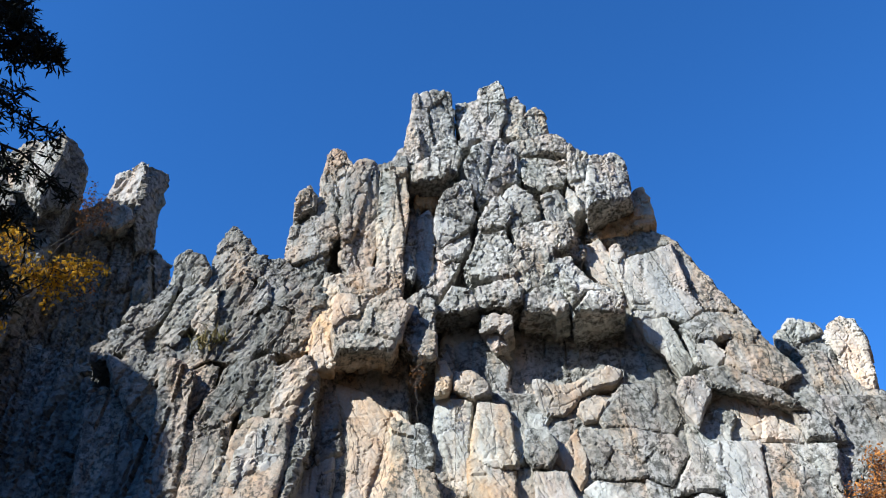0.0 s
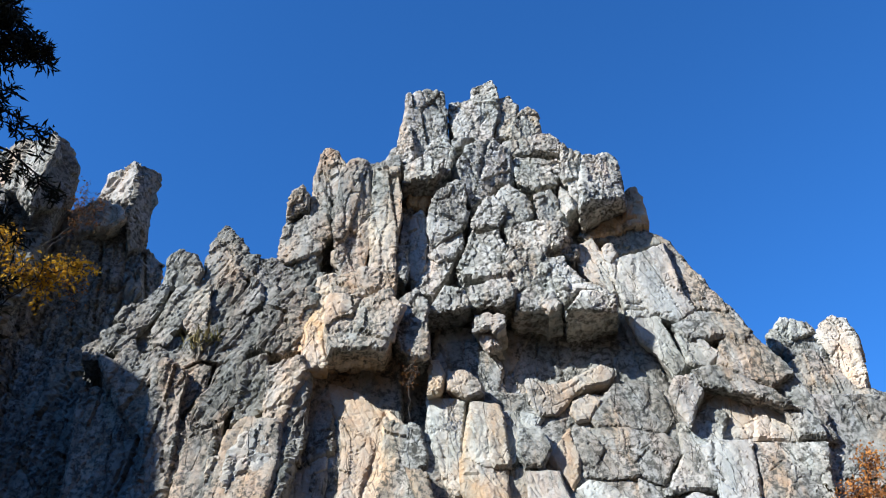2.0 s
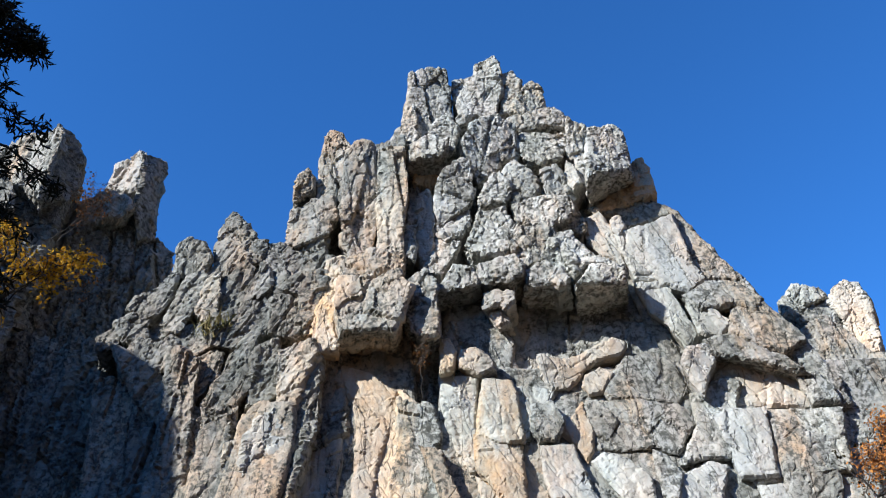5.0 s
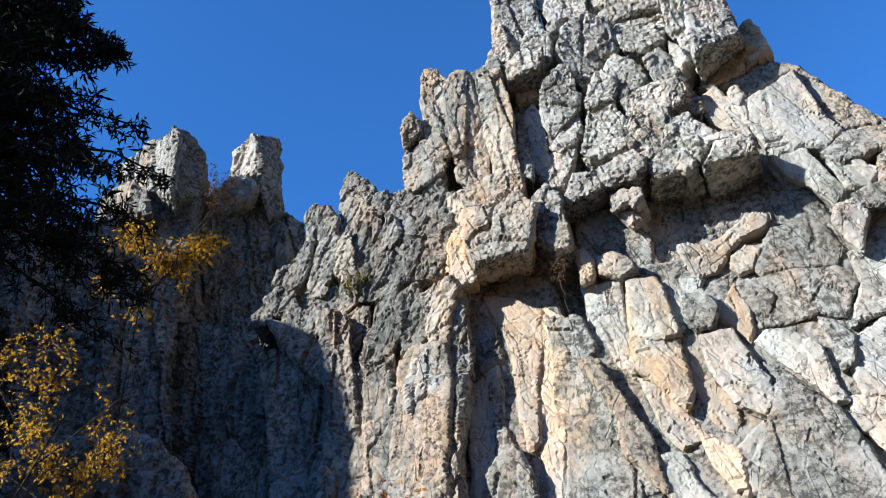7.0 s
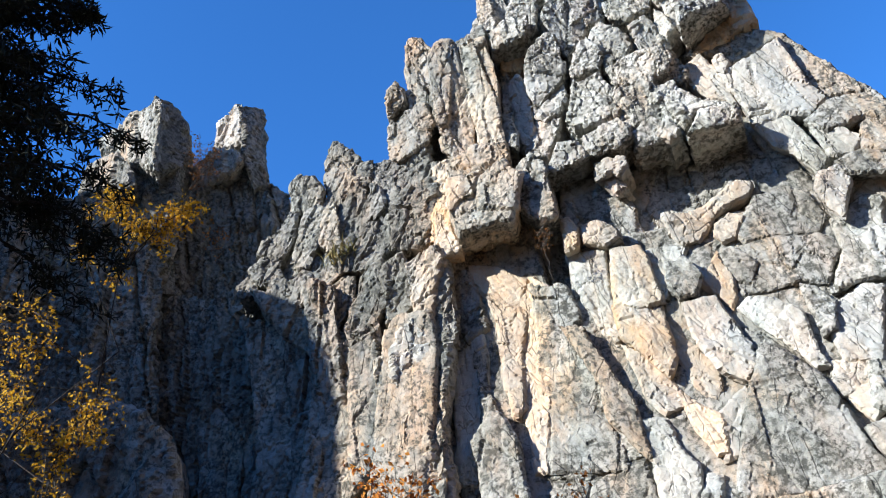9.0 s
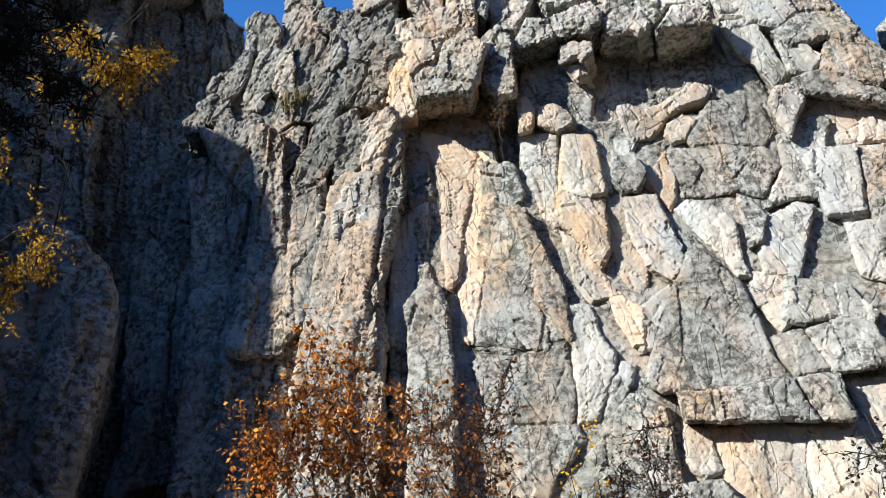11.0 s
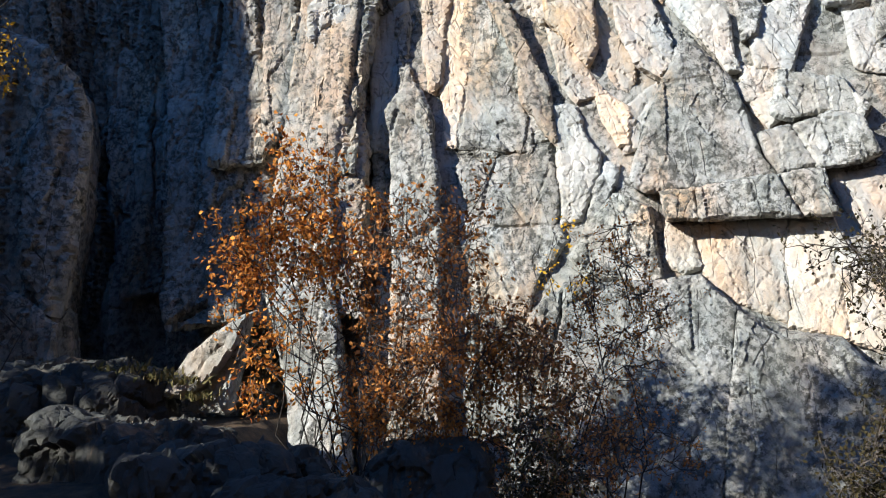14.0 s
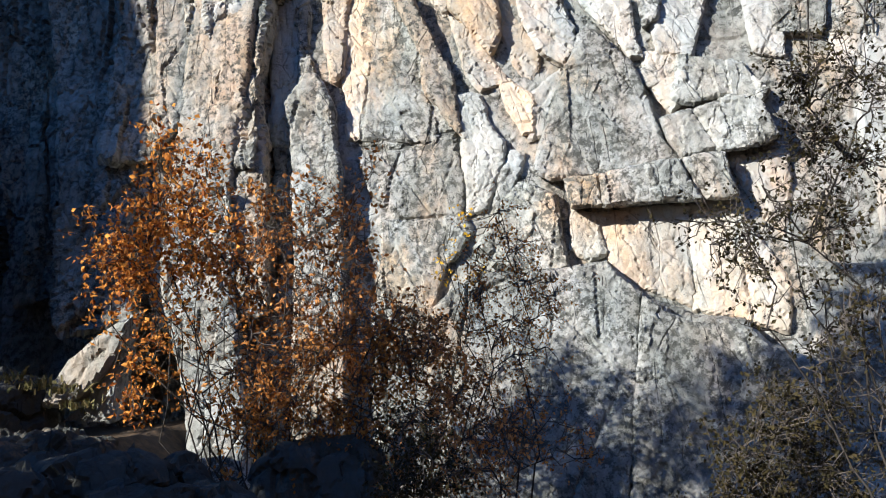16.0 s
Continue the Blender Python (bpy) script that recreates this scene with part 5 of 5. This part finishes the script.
            faces.append((i, j, j + sides, i + sides))


def bend(rng, a, b, sag, wobble, n=7):
    """A limb's path from a to b, bowed and crooked."""
    a, b = np.asarray(a, float), np.asarray(b, float)
    t = np.linspace(0, 1, n)[:, None]
    p = a + (b - a) * t
    p[:, 2] += sag * 4 * (t * (1 - t))[:, 0]
    p += rng.normal(0, wobble, (n, 3)) * np.sin(t * math.pi * 0.9) * np.linalg.norm(b - a)
    return p


def leaf_mesh(name, rng, centres, size, mat, slim=0.6):
    """Many single leaves, each two bent faces, at the given places."""
    c = np.asarray(centres)
    n = len(c)
    d = rng.normal(0, 1, (n, 3))
    d[:, 2] -= 0.5
    d /= np.linalg.norm(d, axis=1)[:, None]
    s = np.cross(d, rng.normal(0, 1, (n, 3)))
    s /= np.linalg.norm(s, axis=1)[:, None] + 1e-9
    up = np.cross(d, s)
    L = size * rng.uniform(0.55, 1.25, (n, 1))
    v = np.stack([c, c + d * L * 0.5 + s * L * slim * 0.5 + up * L * 0.12, c + d * L, c + d * L * 0.5 - s * L * slim * 0.5 + up * L * 0.12], 1).reshape(-1, 3)
    k = np.arange(n)[:, None] * 4
    f = np.concatenate([k + np.array((0, 1, 2)), k + np.array((0, 2, 3))])
    return mesh_of(name, v, f, mat)


def leafy(name, label, category, base, tips, leaf, mat, count, seed, girth=0.05, spread=0.35, bare=0.45, bark=BARK, twigs=7, slim=0.6, group="", foot=0.1):
    """A shrub or small tree: stems from the foot to the tips, twigs on them, and leaves along the twigs."""
    rng = np.random.default_rng(seed)
    tree = thing(name, base, label, category, group)
    inv = Matrix.Translation(-Vector(base))
    leaves, verts_t, faces_t, leaders = [], [], [], []
    for n, tip in enumerate(tips):
        tip = np.array(tip)
        b, thick = np.array(base) + np.array((rng.normal(0, foot), rng.normal(0, foot), -0.1)), girth * rng.uniform(0.7, 1.0)
        if leaders and n % 4:
            near = [(np.linalg.norm(tip - q) + 0.8 * max(0.0, q[2] - tip[2] + 0.3), k, i) for k, p in enumerate(leaders) for i, q in enumerate(p[3:9])]
            _, k, i = min(near)
            b, thick = leaders[k][i + 3], girth * 0.5
        path = bend(rng, b, tip, 0.10 * np.linalg.norm(tip[:2] - b[:2]), 0.045, 10)
        if n % 4 == 0:
            leaders.append(path)
        verts, faces = [], []
        tube(verts, faces, path, thick, 0.005, 6)
        part("stem" if n % 4 == 0 else "branch", mesh_of("stem", verts, faces, bark, True), tree).matrix_parent_inverse = inv
        first = bare if n % 4 == 0 else (bare if bare > 0.7 else min(bare, 0.45))
        for k in range(twigs):
            t = rng.uniform(first, 1.0)
            i = min(int(t * 9), 8)
            a = path[i] + (path[i + 1] - path[i]) * (t * 9 - i)
            d = rng.normal(0, 1, 3) + (path[-1] - path[-2]) * 2
            e = a + d / np.linalg.norm(d) * spread * rng.uniform(0.5, 1.4)
            tw = bend(rng, a, e, -0.03, 0.06, 5)
            tube(verts_t, faces_t, tw, 0.007, 0.002, 3)
            for q in range(max(1, count // 5)):
                u = rng.uniform(0.3, 1.05)
                o = a + (e - a) * u
                w = rng.normal(0, 1, 3) - (0, 0, 0.4)
                w *= leaf * 3.2 / np.linalg.norm(w)
                tube(verts_t, faces_t, [o, o + w], 0.003, 0.0015, 3)
                leaves += [o + w * f + rng.normal(0, leaf * 0.3, 3) for f in np.linspace(0.2, 1.0, min(5, count))]
    for o in (part("twig_growth", mesh_of("twig_growth", verts_t, faces_t, TWIG), tree, "thin bare grey twigs"), part("foliage", leaf_mesh("foliage", rng, leaves, leaf, mat, slim), tree)):
        o.matrix_parent_inverse = inv
        tagged(o, kind="stuff")
    return tree


def crown(seed, y, deep, clusters):
    """Branch tips in clusters: place along and up, spread along and up, and how many."""
    rng = np.random.default_rng(seed)
    return [(rng.normal(x, sx), y + rng.uniform(-deep, deep), rng.normal(z, sz)) for x, z, sx, sz, n in clusters for _ in range(n)]


def conifer(base, height, reach, seed, low=0.2, rows=34, density=9, label="dark green fir tree with drooping needled boughs"):
    """A fir: straight trunk, whorled boughs that droop, sprays of needles."""
    rng = np.random.default_rng(seed)
    tree = thing("fir_tree", base, label, "tree", "firs beside the cliff")
    inv = Matrix.Translation(-Vector(base))
    verts, faces = [], []
    tube(verts, faces, [np.array(base) + (0.02 * math.sin(k), 0.02 * k % 0.05, height * k / 8 - 0.2) for k in range(9)], 0.20, 0.02, 9)
    part("trunk", mesh_of("trunk", verts, faces, BARK, True), tree).matrix_parent_inverse = inv
    bv, bf, sprays = [], [], []
    for k in range(rows):
        f = low + (1 - low) * (k + rng.uniform(0, 0.8)) / rows
        for q in range(7):
            ang = rng.uniform(0, 2 * math.pi)
            length = reach * (1.05 - f) ** 0.75 * rng.uniform(0.65, 1.12)
            a = np.array(base) + (0, 0, height * f)
            d = np.array((math.cos(ang), math.sin(ang), 0))
            e = a + d * length + (0, 0, -0.28 * length)
            path = bend(rng, a, e, 0.08 * length, 0.02, 8)
            tube(bv, bf, path, 0.030, 0.006, 4)
            side = np.array((-d[1], d[0], 0))
            for j in range(int(density * length)):
                u = rng.uniform(0.12, 1.0)
                i = min(int(u * 7), 6)
                o = path[i] + (path[i + 1] - path[i]) * (u * 7 - i)
                w = side * rng.choice((-1, 1)) * 0.8 + d * 0.6 + rng.normal(0, 0.25, 3)
                w[2] -= 0.35
                end = o + w / np.linalg.norm(w) * length * 0.28 * (1.1 - u * 0.7) * rng.uniform(0.6, 1.2)
                tube(bv, bf, [o, end], 0.006, 0.003, 3)
                for s in np.linspace(0.03, 1, 13):
                    sprays.append(o + (end - o) * s + rng.normal(0, 0.015, 3))
    for o in (part("bough_growth", mesh_of("bough_growth", bv, bf, BARK), tree), part("needle_foliage", leaf_mesh("needle_foliage", rng, sprays, 0.13, NEEDLE, 0.2), tree)):
        o.matrix_parent_inverse = inv
        tagged(o, kind="stuff")
    return tree


def tufts(name, label, spots, height, seed, mat=GRASS, blades=60):
    """Low growth: many bent blades round a few spots, one object."""
    rng = np.random.default_rng(seed)
    v, f = [], []
    for x, y, z in spots:
        for k in range(blades):
            a = np.array((x, y, z)) + (rng.normal(0, 0.16), rng.normal(0, 0.12), rng.normal(0, 0.03))
            d = np.array((rng.normal(0, 0.45), rng.normal(0, 0.45), 1.0)) * height * rng.uniform(0.4, 1.1)
            w = np.array((rng.normal(0, 1), rng.normal(0, 1), 0)) * 0.012
            i = len(v)
            v += [tuple(a - w), tuple(a + w), tuple(a + d * 0.6 + w * 0.8), tuple(a + d * 0.6 - w * 0.8), tuple(a + d + (d[0] * 0.5, d[1] * 0.5, -0.2 * height))]
            f += [(i, i + 1, i + 2, i + 3), (i + 3, i + 2, i + 4)]
    ob = new(name, mesh_of(name, v, f, mat))
    return tagged(ob, label, "grass", kind="stuff")


leafy("autumn_tree", "many-stemmed small tree with orange autumn leaves before the cliff", "tree", (-2.9, 11.6, 0.3),
      crown(12, 11.6, 0.35, [(-3.99, 3.32, 0.18, 0.28, 8), (-3.85, 3.96, 0.25, 0.25, 7), (-3.39, 4.34, 0.25, 0.25, 6), (-2.79, 5.04, 0.25, 0.29, 4), (-3.06, 3.91, 0.33, 0.33, 6), (-2.56, 4.36, 0.29, 0.29, 5), (-2.41, 3.87, 0.32, 0.32, 6), (-3.81, 2.28, 0.13, 0.19, 3), (-3.88, 1.59, 0.11, 0.14, 2), (-2.91, 3.26, 0.32, 0.28, 5)]),
      0.088, ORANGE, 12, 3, girth=0.014, spread=0.36, twigs=8, bare=0.6, foot=0.3)
leafy("autumn_tree", "open-crowned small tree with rust-brown autumn leaves and bare grey stems", "tree", (-1.7, 11.4, 0.3),
      crown(13, 11.4, 0.4, [(-1.9, 3.49, 0.31, 0.31, 8), (-1.11, 3.76, 0.27, 0.31, 5), (-0.74, 3.27, 0.23, 0.31, 6), (-0.42, 4.34, 0.12, 0.16, 2), (-1.3, 2.84, 0.34, 0.3, 8), (-2.0, 2.73, 0.35, 0.31, 8), (-1.63, 2.18, 0.38, 0.26, 7), (-0.78, 2.52, 0.3, 0.3, 6), (-2.25, 1.91, 0.27, 0.3, 5), (-1.72, 4.11, 0.2, 0.24, 3)]),
      0.085, AMBER, 9, 17, girth=0.014, spread=0.46, twigs=9, bare=0.5, foot=0.35, bark=TWIG)
leafy("autumn_shrub", "tangled brown-leaved shrub with dark twigs below the small trees", "shrub", (-1.2, 10.8, 0.0),
      crown(14, 10.8, 0.4, [(-1.84, 1.69, 0.32, 0.24, 6), (-1.26, 1.81, 0.32, 0.28, 6), (-0.68, 1.92, 0.32, 0.28, 6), (-0.18, 2.04, 0.28, 0.28, 5), (-2.21, 1.42, 0.18, 0.17, 3), (-0.92, 1.38, 0.32, 0.21, 5), (-1.42, 1.26, 0.28, 0.17, 4)]),
      0.07, RUST, 10, 18, girth=0.013, spread=0.42, twigs=11, bare=0.3, foot=0.5)
leafy("autumn_shrub", "sparse shrub with brown and orange leaves", "shrub", (-0.10, 11.00, -0.10),
      [(0.01, 11.10, 2.53), (0.51, 11.05, 1.77), (0.01, 11.47, 1.23), (-0.37, 11.58, 1.99), (0.40, 11.33, 0.78), (-0.76, 10.90, 1.75), (0.07, 11.04, 1.67), (0.33, 11.37, 2.22), (-0.29, 11.10, 0.86), (0.66, 10.73, 1.22)],
      0.075, AMBER, 15, 4, girth=0.014, spread=0.45, bare=0.25, twigs=15, foot=0.25)
leafy("autumn_shrub", "dense brown-leaved shrub with thin dark stems", "shrub", (0.15, 9.60, -0.20),
      [(0.03, 9.70, 1.70), (0.36, 9.65, 1.92), (0.55, 10.07, 1.40), (0.76, 10.18, 0.99), (1.01, 9.93, 1.61), (0.03, 9.50, 0.99), (0.42, 9.64, 0.71), (1.17, 9.97, 0.85), (-0.26, 9.70, 0.63), (0.75, 9.33, 0.55)],
      0.065, AMBER, 12, 44, girth=0.012, spread=0.4, bare=0.25, twigs=13, foot=0.3)
leafy("bare_shrub", "thin dark shrub with few dull leaves", "shrub", (0.94, 10.40, -0.31),
      [(0.86, 10.42, 2.54), (1.21, 10.46, 2.11), (1.52, 10.08, 1.69), (1.88, 10.88, 0.71), (0.80, 10.56, 1.35), (1.28, 10.38, 1.06), (1.62, 10.71, 2.08), (1.95, 10.64, 0.47), (1.19, 10.86, 2.96), (0.72, 10.39, 2.42), (0.89, 9.86, 2.88), (1.32, 10.65, 2.99), (0.59, 10.37, 2.76), (1.42, 10.55, 2.49), (1.12, 9.89, 3.24), (1.68, 10.37, 2.32)],
      0.045, RUST, 10, 5, girth=0.014, spread=0.36, bare=0.25, twigs=18, foot=0.3)
leafy("bare_shrub", "tangle of thin bare grey stems at the foot of the cliff", "shrub", (-2.17, 12.20, 0.35),
      [(-2.37, 12.27, 2.18), (-2.12, 12.03, 2.47), (-1.95, 11.91, 2.22), (-1.82, 12.11, 2.36), (-1.67, 12.04, 2.11), (-1.59, 12.39, 1.95), (-2.07, 11.95, 1.84), (-1.78, 12.03, 1.73), (-1.34, 11.96, 2.08), (-2.26, 11.97, 1.54), (-2.49, 12.32, 1.87), (-1.96, 12.42, 2.47)],
      0.05, BROWN, 1, 9, girth=0.014, spread=0.5, bare=0.1, twigs=9, bark=TWIG, foot=0.35)
leafy("dark_shrub", "dense dark shrub standing in the shade of the trees", "shrub", (-0.01, 8.60, -0.01),
      [(-0.12, 8.73, 1.03), (0.21, 8.27, 1.25), (0.33, 8.02, 0.86), (-0.02, 8.42, 0.69), (0.45, 8.28, 1.12), (0.59, 8.98, 0.61), (-0.20, 8.11, 0.65)],
      0.05, OLIVE, 20, 46, girth=0.014, spread=0.3, bare=0.15, twigs=14, foot=0.2)
leafy("autumn_shrub", "brown-leaved shrub growing on a ledge of the cliff", "shrub", (8.90, 17.90, 7.30),
      [(9.03, 17.60, 9.30), (9.57, 17.70, 9.74), (9.46, 17.60, 9.11), (8.91, 17.50, 8.82), (8.67, 17.60, 9.01), (9.83, 17.70, 9.45), (9.20, 17.50, 8.50), (9.70, 17.60, 8.80)],
      0.085, RUST, 15, 14, girth=0.02, spread=0.4, bare=0.4, twigs=12)
leafy("dark_shrub", "dense dark shrub at the foot of the slab", "shrub", (3.47, 9.50, -1.25),
      [(3.32, 8.96, 1.00), (3.98, 9.98, 0.98), (4.02, 9.15, 1.08), (3.10, 9.14, 0.57), (3.43, 9.50, 0.28), (4.39, 9.63, 0.85), (4.11, 10.09, 0.49), (3.48, 9.25, 0.09), (4.35, 9.45, 0.42), (2.93, 9.12, 0.16), (3.97, 9.41, 0.13), (3.15, 9.28, -0.10)],
      0.055, OLIVE, 26, 15, girth=0.02, spread=0.45, bare=0.2, twigs=20, foot=0.3)
leafy("yellow_sapling", "slender sapling with a few yellow leaves", "tree", (0.19, 13.50, 1.60),
      [(0.41, 13.33, 3.65), (0.68, 13.40, 3.81), (0.73, 13.36, 3.01), (0.23, 13.32, 3.15)],
      0.07, YELLOW, 6, 6, girth=0.012, spread=0.25, twigs=5)
leafy("yellow_tree", "leaning tree with yellow autumn leaves and bare branches", "tree", (-7.0, 7.8, 0.2),
      [(-4.55, 7.96, 7.61), (-5.02, 7.88, 7.92), (-4.43, 8.16, 7.55), (-4.00, 8.05, 7.62), (-5.42, 8.01, 8.01), (-4.75, 8.08, 7.58), (-4.34, 8.14, 7.68), (-5.04, 8.07, 8.12)],
      0.06, YELLOW, 25, 7, girth=0.02, spread=0.18, bare=0.84, twigs=7)
leafy("autumn_shrub", "tall shrub with yellow autumn leaves beside the gully", "shrub", (-5.6, 8.6, 0.3),
      [(-7.07, 8.70, 7.15), (-6.52, 8.59, 7.10), (-6.59, 9.16, 6.84), (-7.05, 9.09, 6.46), (-6.20, 9.13, 6.39), (-6.73, 8.85, 5.76), (-5.87, 8.95, 5.63), (-5.94, 9.39, 6.16), (-7.59, 9.32, 6.20), (-6.13, 8.76, 5.30)],
      0.06, YELLOW, 18, 47, girth=0.012, spread=0.35, bare=0.7, twigs=12)
leafy("birch_tree", "thin-stemmed tree with small dark leaves", "tree", (3.93, 7.60, -0.83),
      [(3.75, 7.70, 4.65), (3.54, 7.13, 3.60), (2.51, 7.40, 2.58), (2.71, 7.41, 2.38), (2.88, 7.23, 2.38), (3.93, 7.37, 3.91), (4.02, 7.40, 2.81), (4.45, 7.54, 4.58), (3.68, 7.90, 2.00), (3.72, 7.30, 1.69), (4.34, 7.27, 3.54), (3.35, 7.03, 3.11), (4.89, 8.14, 2.86), (4.96, 7.93, 4.38), (3.75, 7.44, 3.21), (3.76, 7.34, 2.38), (3.52, 8.10, 2.62), (4.17, 7.47, 3.54), (3.22, 7.47, 2.78), (3.89, 7.76, 2.76), (3.95, 7.33, 2.01)],
      0.045, OLIVE, 15, 8, girth=0.016, spread=0.36, bare=0.4, twigs=15, foot=0.15)
leafy("autumn_shrub", "small shrub with reddish leaves growing on the rock tower", "shrub", (-11.20, 19.60, 17.00),
      [(-10.19, 19.60, 18.10), (-10.55, 19.60, 19.22), (-10.04, 19.55, 18.88), (-10.75, 19.60, 18.66), (-10.07, 19.60, 18.32), (-10.40, 19.50, 18.60)],
      0.08, BROWN, 10, 61, girth=0.02, spread=0.4, bare=0.4, twigs=9)
leafy("autumn_shrub", "low red-leaved shrub on the shaded rock slope", "shrub", (-10.90, 21.50, 16.30),
      [(-10.98, 21.30, 16.61), (-10.80, 21.30, 17.10), (-11.26, 21.30, 17.00), (-10.35, 21.30, 16.82)],
      0.08, RUST, 9, 63, girth=0.015, spread=0.35, bare=0.2, twigs=8)
leafy("bare_shrub", "thin dark shrub growing out of a cave in the cliff", "shrub", (-0.47, 18.00, 10.72),
      [(-0.75, 17.95, 11.98), (-0.51, 17.92, 12.20), (-0.61, 17.98, 11.80), (-0.37, 17.93, 11.89)],
      0.06, BROWN, 6, 62, girth=0.012, spread=0.2, bare=0.3, twigs=7)
fir = conifer((-5.45, 5.45, 0.0), 14.0, 3.05, 11, low=0.47, rows=34, density=15)
# Copies, mostly out of view, added to shade the slab, boulders and shrubs.
for x, y, turn, size in ((-12.0, 3.9, 70, 0.73), (-14.0, 2.2, 200, 0.81), (-11.8, 6.3, 310, 0.45), (-6.6, 5.0, 160, 0.7), (-7.4, 4.0, 250, 0.66)):
    copy_thing(fir, pose(x, y, float(ground_z(x, y)), 0, 0, turn) @ Matrix.Scale(size, 4))
# Smaller firs added at the left, most of them unseen, to shade the boulders.
shade_fir = conifer((-13.2, 6.8, float(ground_z(-13.2, 6.8))), 8.6, 1.9, 12, low=0.15, rows=28, density=13, label="dark green fir with drooping boughs, added to shade the rocks")
for x, y, turn, size in ((-14.6, 5.0, 40, 0.95), (-14.9, 7.4, 90, 1.0), (-10.8, 2.8, 250, 1.2), (-8.2, 2.2, 280, 1.2), (-12.0, 13.2, 130, 1.2)):
    copy_thing(shade_fir, pose(x, y, float(ground_z(x, y)), 0, 0, turn) @ Matrix.Scale(size, 4))
tufts("dry_grass", "tall dry grass stalks in a cleft of the ridge", [(-5.85, 18.50, 13.00), (-5.70, 18.50, 13.10), (-6.00, 18.50, 12.85), (-5.60, 18.50, 13.15)], 0.6, 22, blades=22)
tufts("dry_grass", "tufts of dry grass and weeds on the rock ledge", [(-6.61, 12.30, 1.99), (-6.34, 12.30, 2.00), (-5.94, 12.30, 2.01), (-5.54, 12.30, 1.89), (-5.24, 12.30, 1.78), (-5.77, 12.30, 1.87), (-4.95, 12.30, 1.55), (-6.16, 12.30, 1.92)], 0.17, 21)
# Four trees behind the viewer, never seen, added for dappled shade on the slab.
leafy("woodland_tree", "unseen tall leafy tree added to dapple the cliff foot with shade", "tree", (-9.2, 2.9, 0.0), [(-9.08, 4.53, 8.85), (-10.65, 1.79, 7.33), (-6.73, 3.10, 8.30), (-8.78, 7.17, 9.35), (-8.44, 1.63, 10.20), (-8.12, 4.40, 11.34), (-11.31, 2.59, 10.36), (-7.18, 3.76, 9.96), (-9.30, 3.21, 11.33), (-11.24, 3.25, 11.39), (-9.85, 0.04, 8.97), (-8.76, 1.56, 11.68), (-8.77, 2.49, 7.68), (-8.51, 6.20, 9.18)],
      0.16, OLIVE, 10, 30, girth=0.12, spread=0.9, bare=0.5, twigs=9, group="woodland behind the viewer")
leafy("woodland_tree", "unseen tall leafy tree added to dapple the cliff foot with shade", "tree", (-9.6, 1.4, 0.0), [(-10.37, 0.61, 10.33), (-10.51, 2.19, 10.69), (-12.03, -0.02, 11.14), (-7.29, 0.29, 12.56), (-9.97, 0.72, 11.96), (-6.85, 0.78, 10.62), (-9.80, 0.53, 11.83), (-10.55, 0.93, 8.29), (-7.21, -1.73, 8.41), (-9.18, 0.13, 8.69), (-10.21, 3.54, 12.01), (-7.87, 1.89, 8.21), (-9.83, 0.26, 12.05), (-8.07, 1.21, 12.59)],
      0.16, OLIVE, 10, 31, girth=0.12, spread=0.9, bare=0.5, twigs=9, group="woodland behind the viewer")
leafy("woodland_tree", "unseen tall leafy tree added to dapple the cliff foot with shade", "tree", (-12.2, 0.2, 0.0), [(-12.39, 0.68, 12.30), (-11.35, 0.37, 11.24), (-12.78, -0.28, 9.23), (-11.44, -0.63, 14.27), (-11.19, -0.57, 11.53), (-14.05, -0.03, 12.28), (-13.88, -0.46, 14.17), (-13.58, 0.14, 12.96), (-12.11, 1.30, 14.38), (-13.82, -0.02, 9.06), (-13.67, 1.07, 9.11), (-13.57, -1.02, 9.33), (-13.21, -0.85, 12.74), (-13.42, 1.83, 13.06)],
      0.16, OLIVE, 10, 32, girth=0.12, spread=0.9, bare=0.5, twigs=9, group="woodland behind the viewer")
leafy("woodland_tree", "unseen tall leafy tree added to dapple the cliff foot with shade", "tree", (-7.6, -1.0, 0.0), [(-7.14, -0.94, 13.72), (-6.64, -1.23, 12.51), (-8.55, -1.63, 12.00), (-8.08, 0.15, 13.28), (-7.99, 0.20, 14.25), (-5.94, -0.72, 14.04), (-7.94, -0.14, 14.42), (-7.54, -0.16, 12.39), (-7.79, -1.57, 11.77), (-8.84, 1.13, 12.41), (-7.11, -1.62, 11.85), (-9.19, -3.19, 12.48), (-7.50, -0.35, 12.91), (-6.74, 1.20, 14.61)],
      0.16, OLIVE, 10, 33, girth=0.12, spread=0.9, bare=0.5, twigs=9, group="woodland behind the viewer")
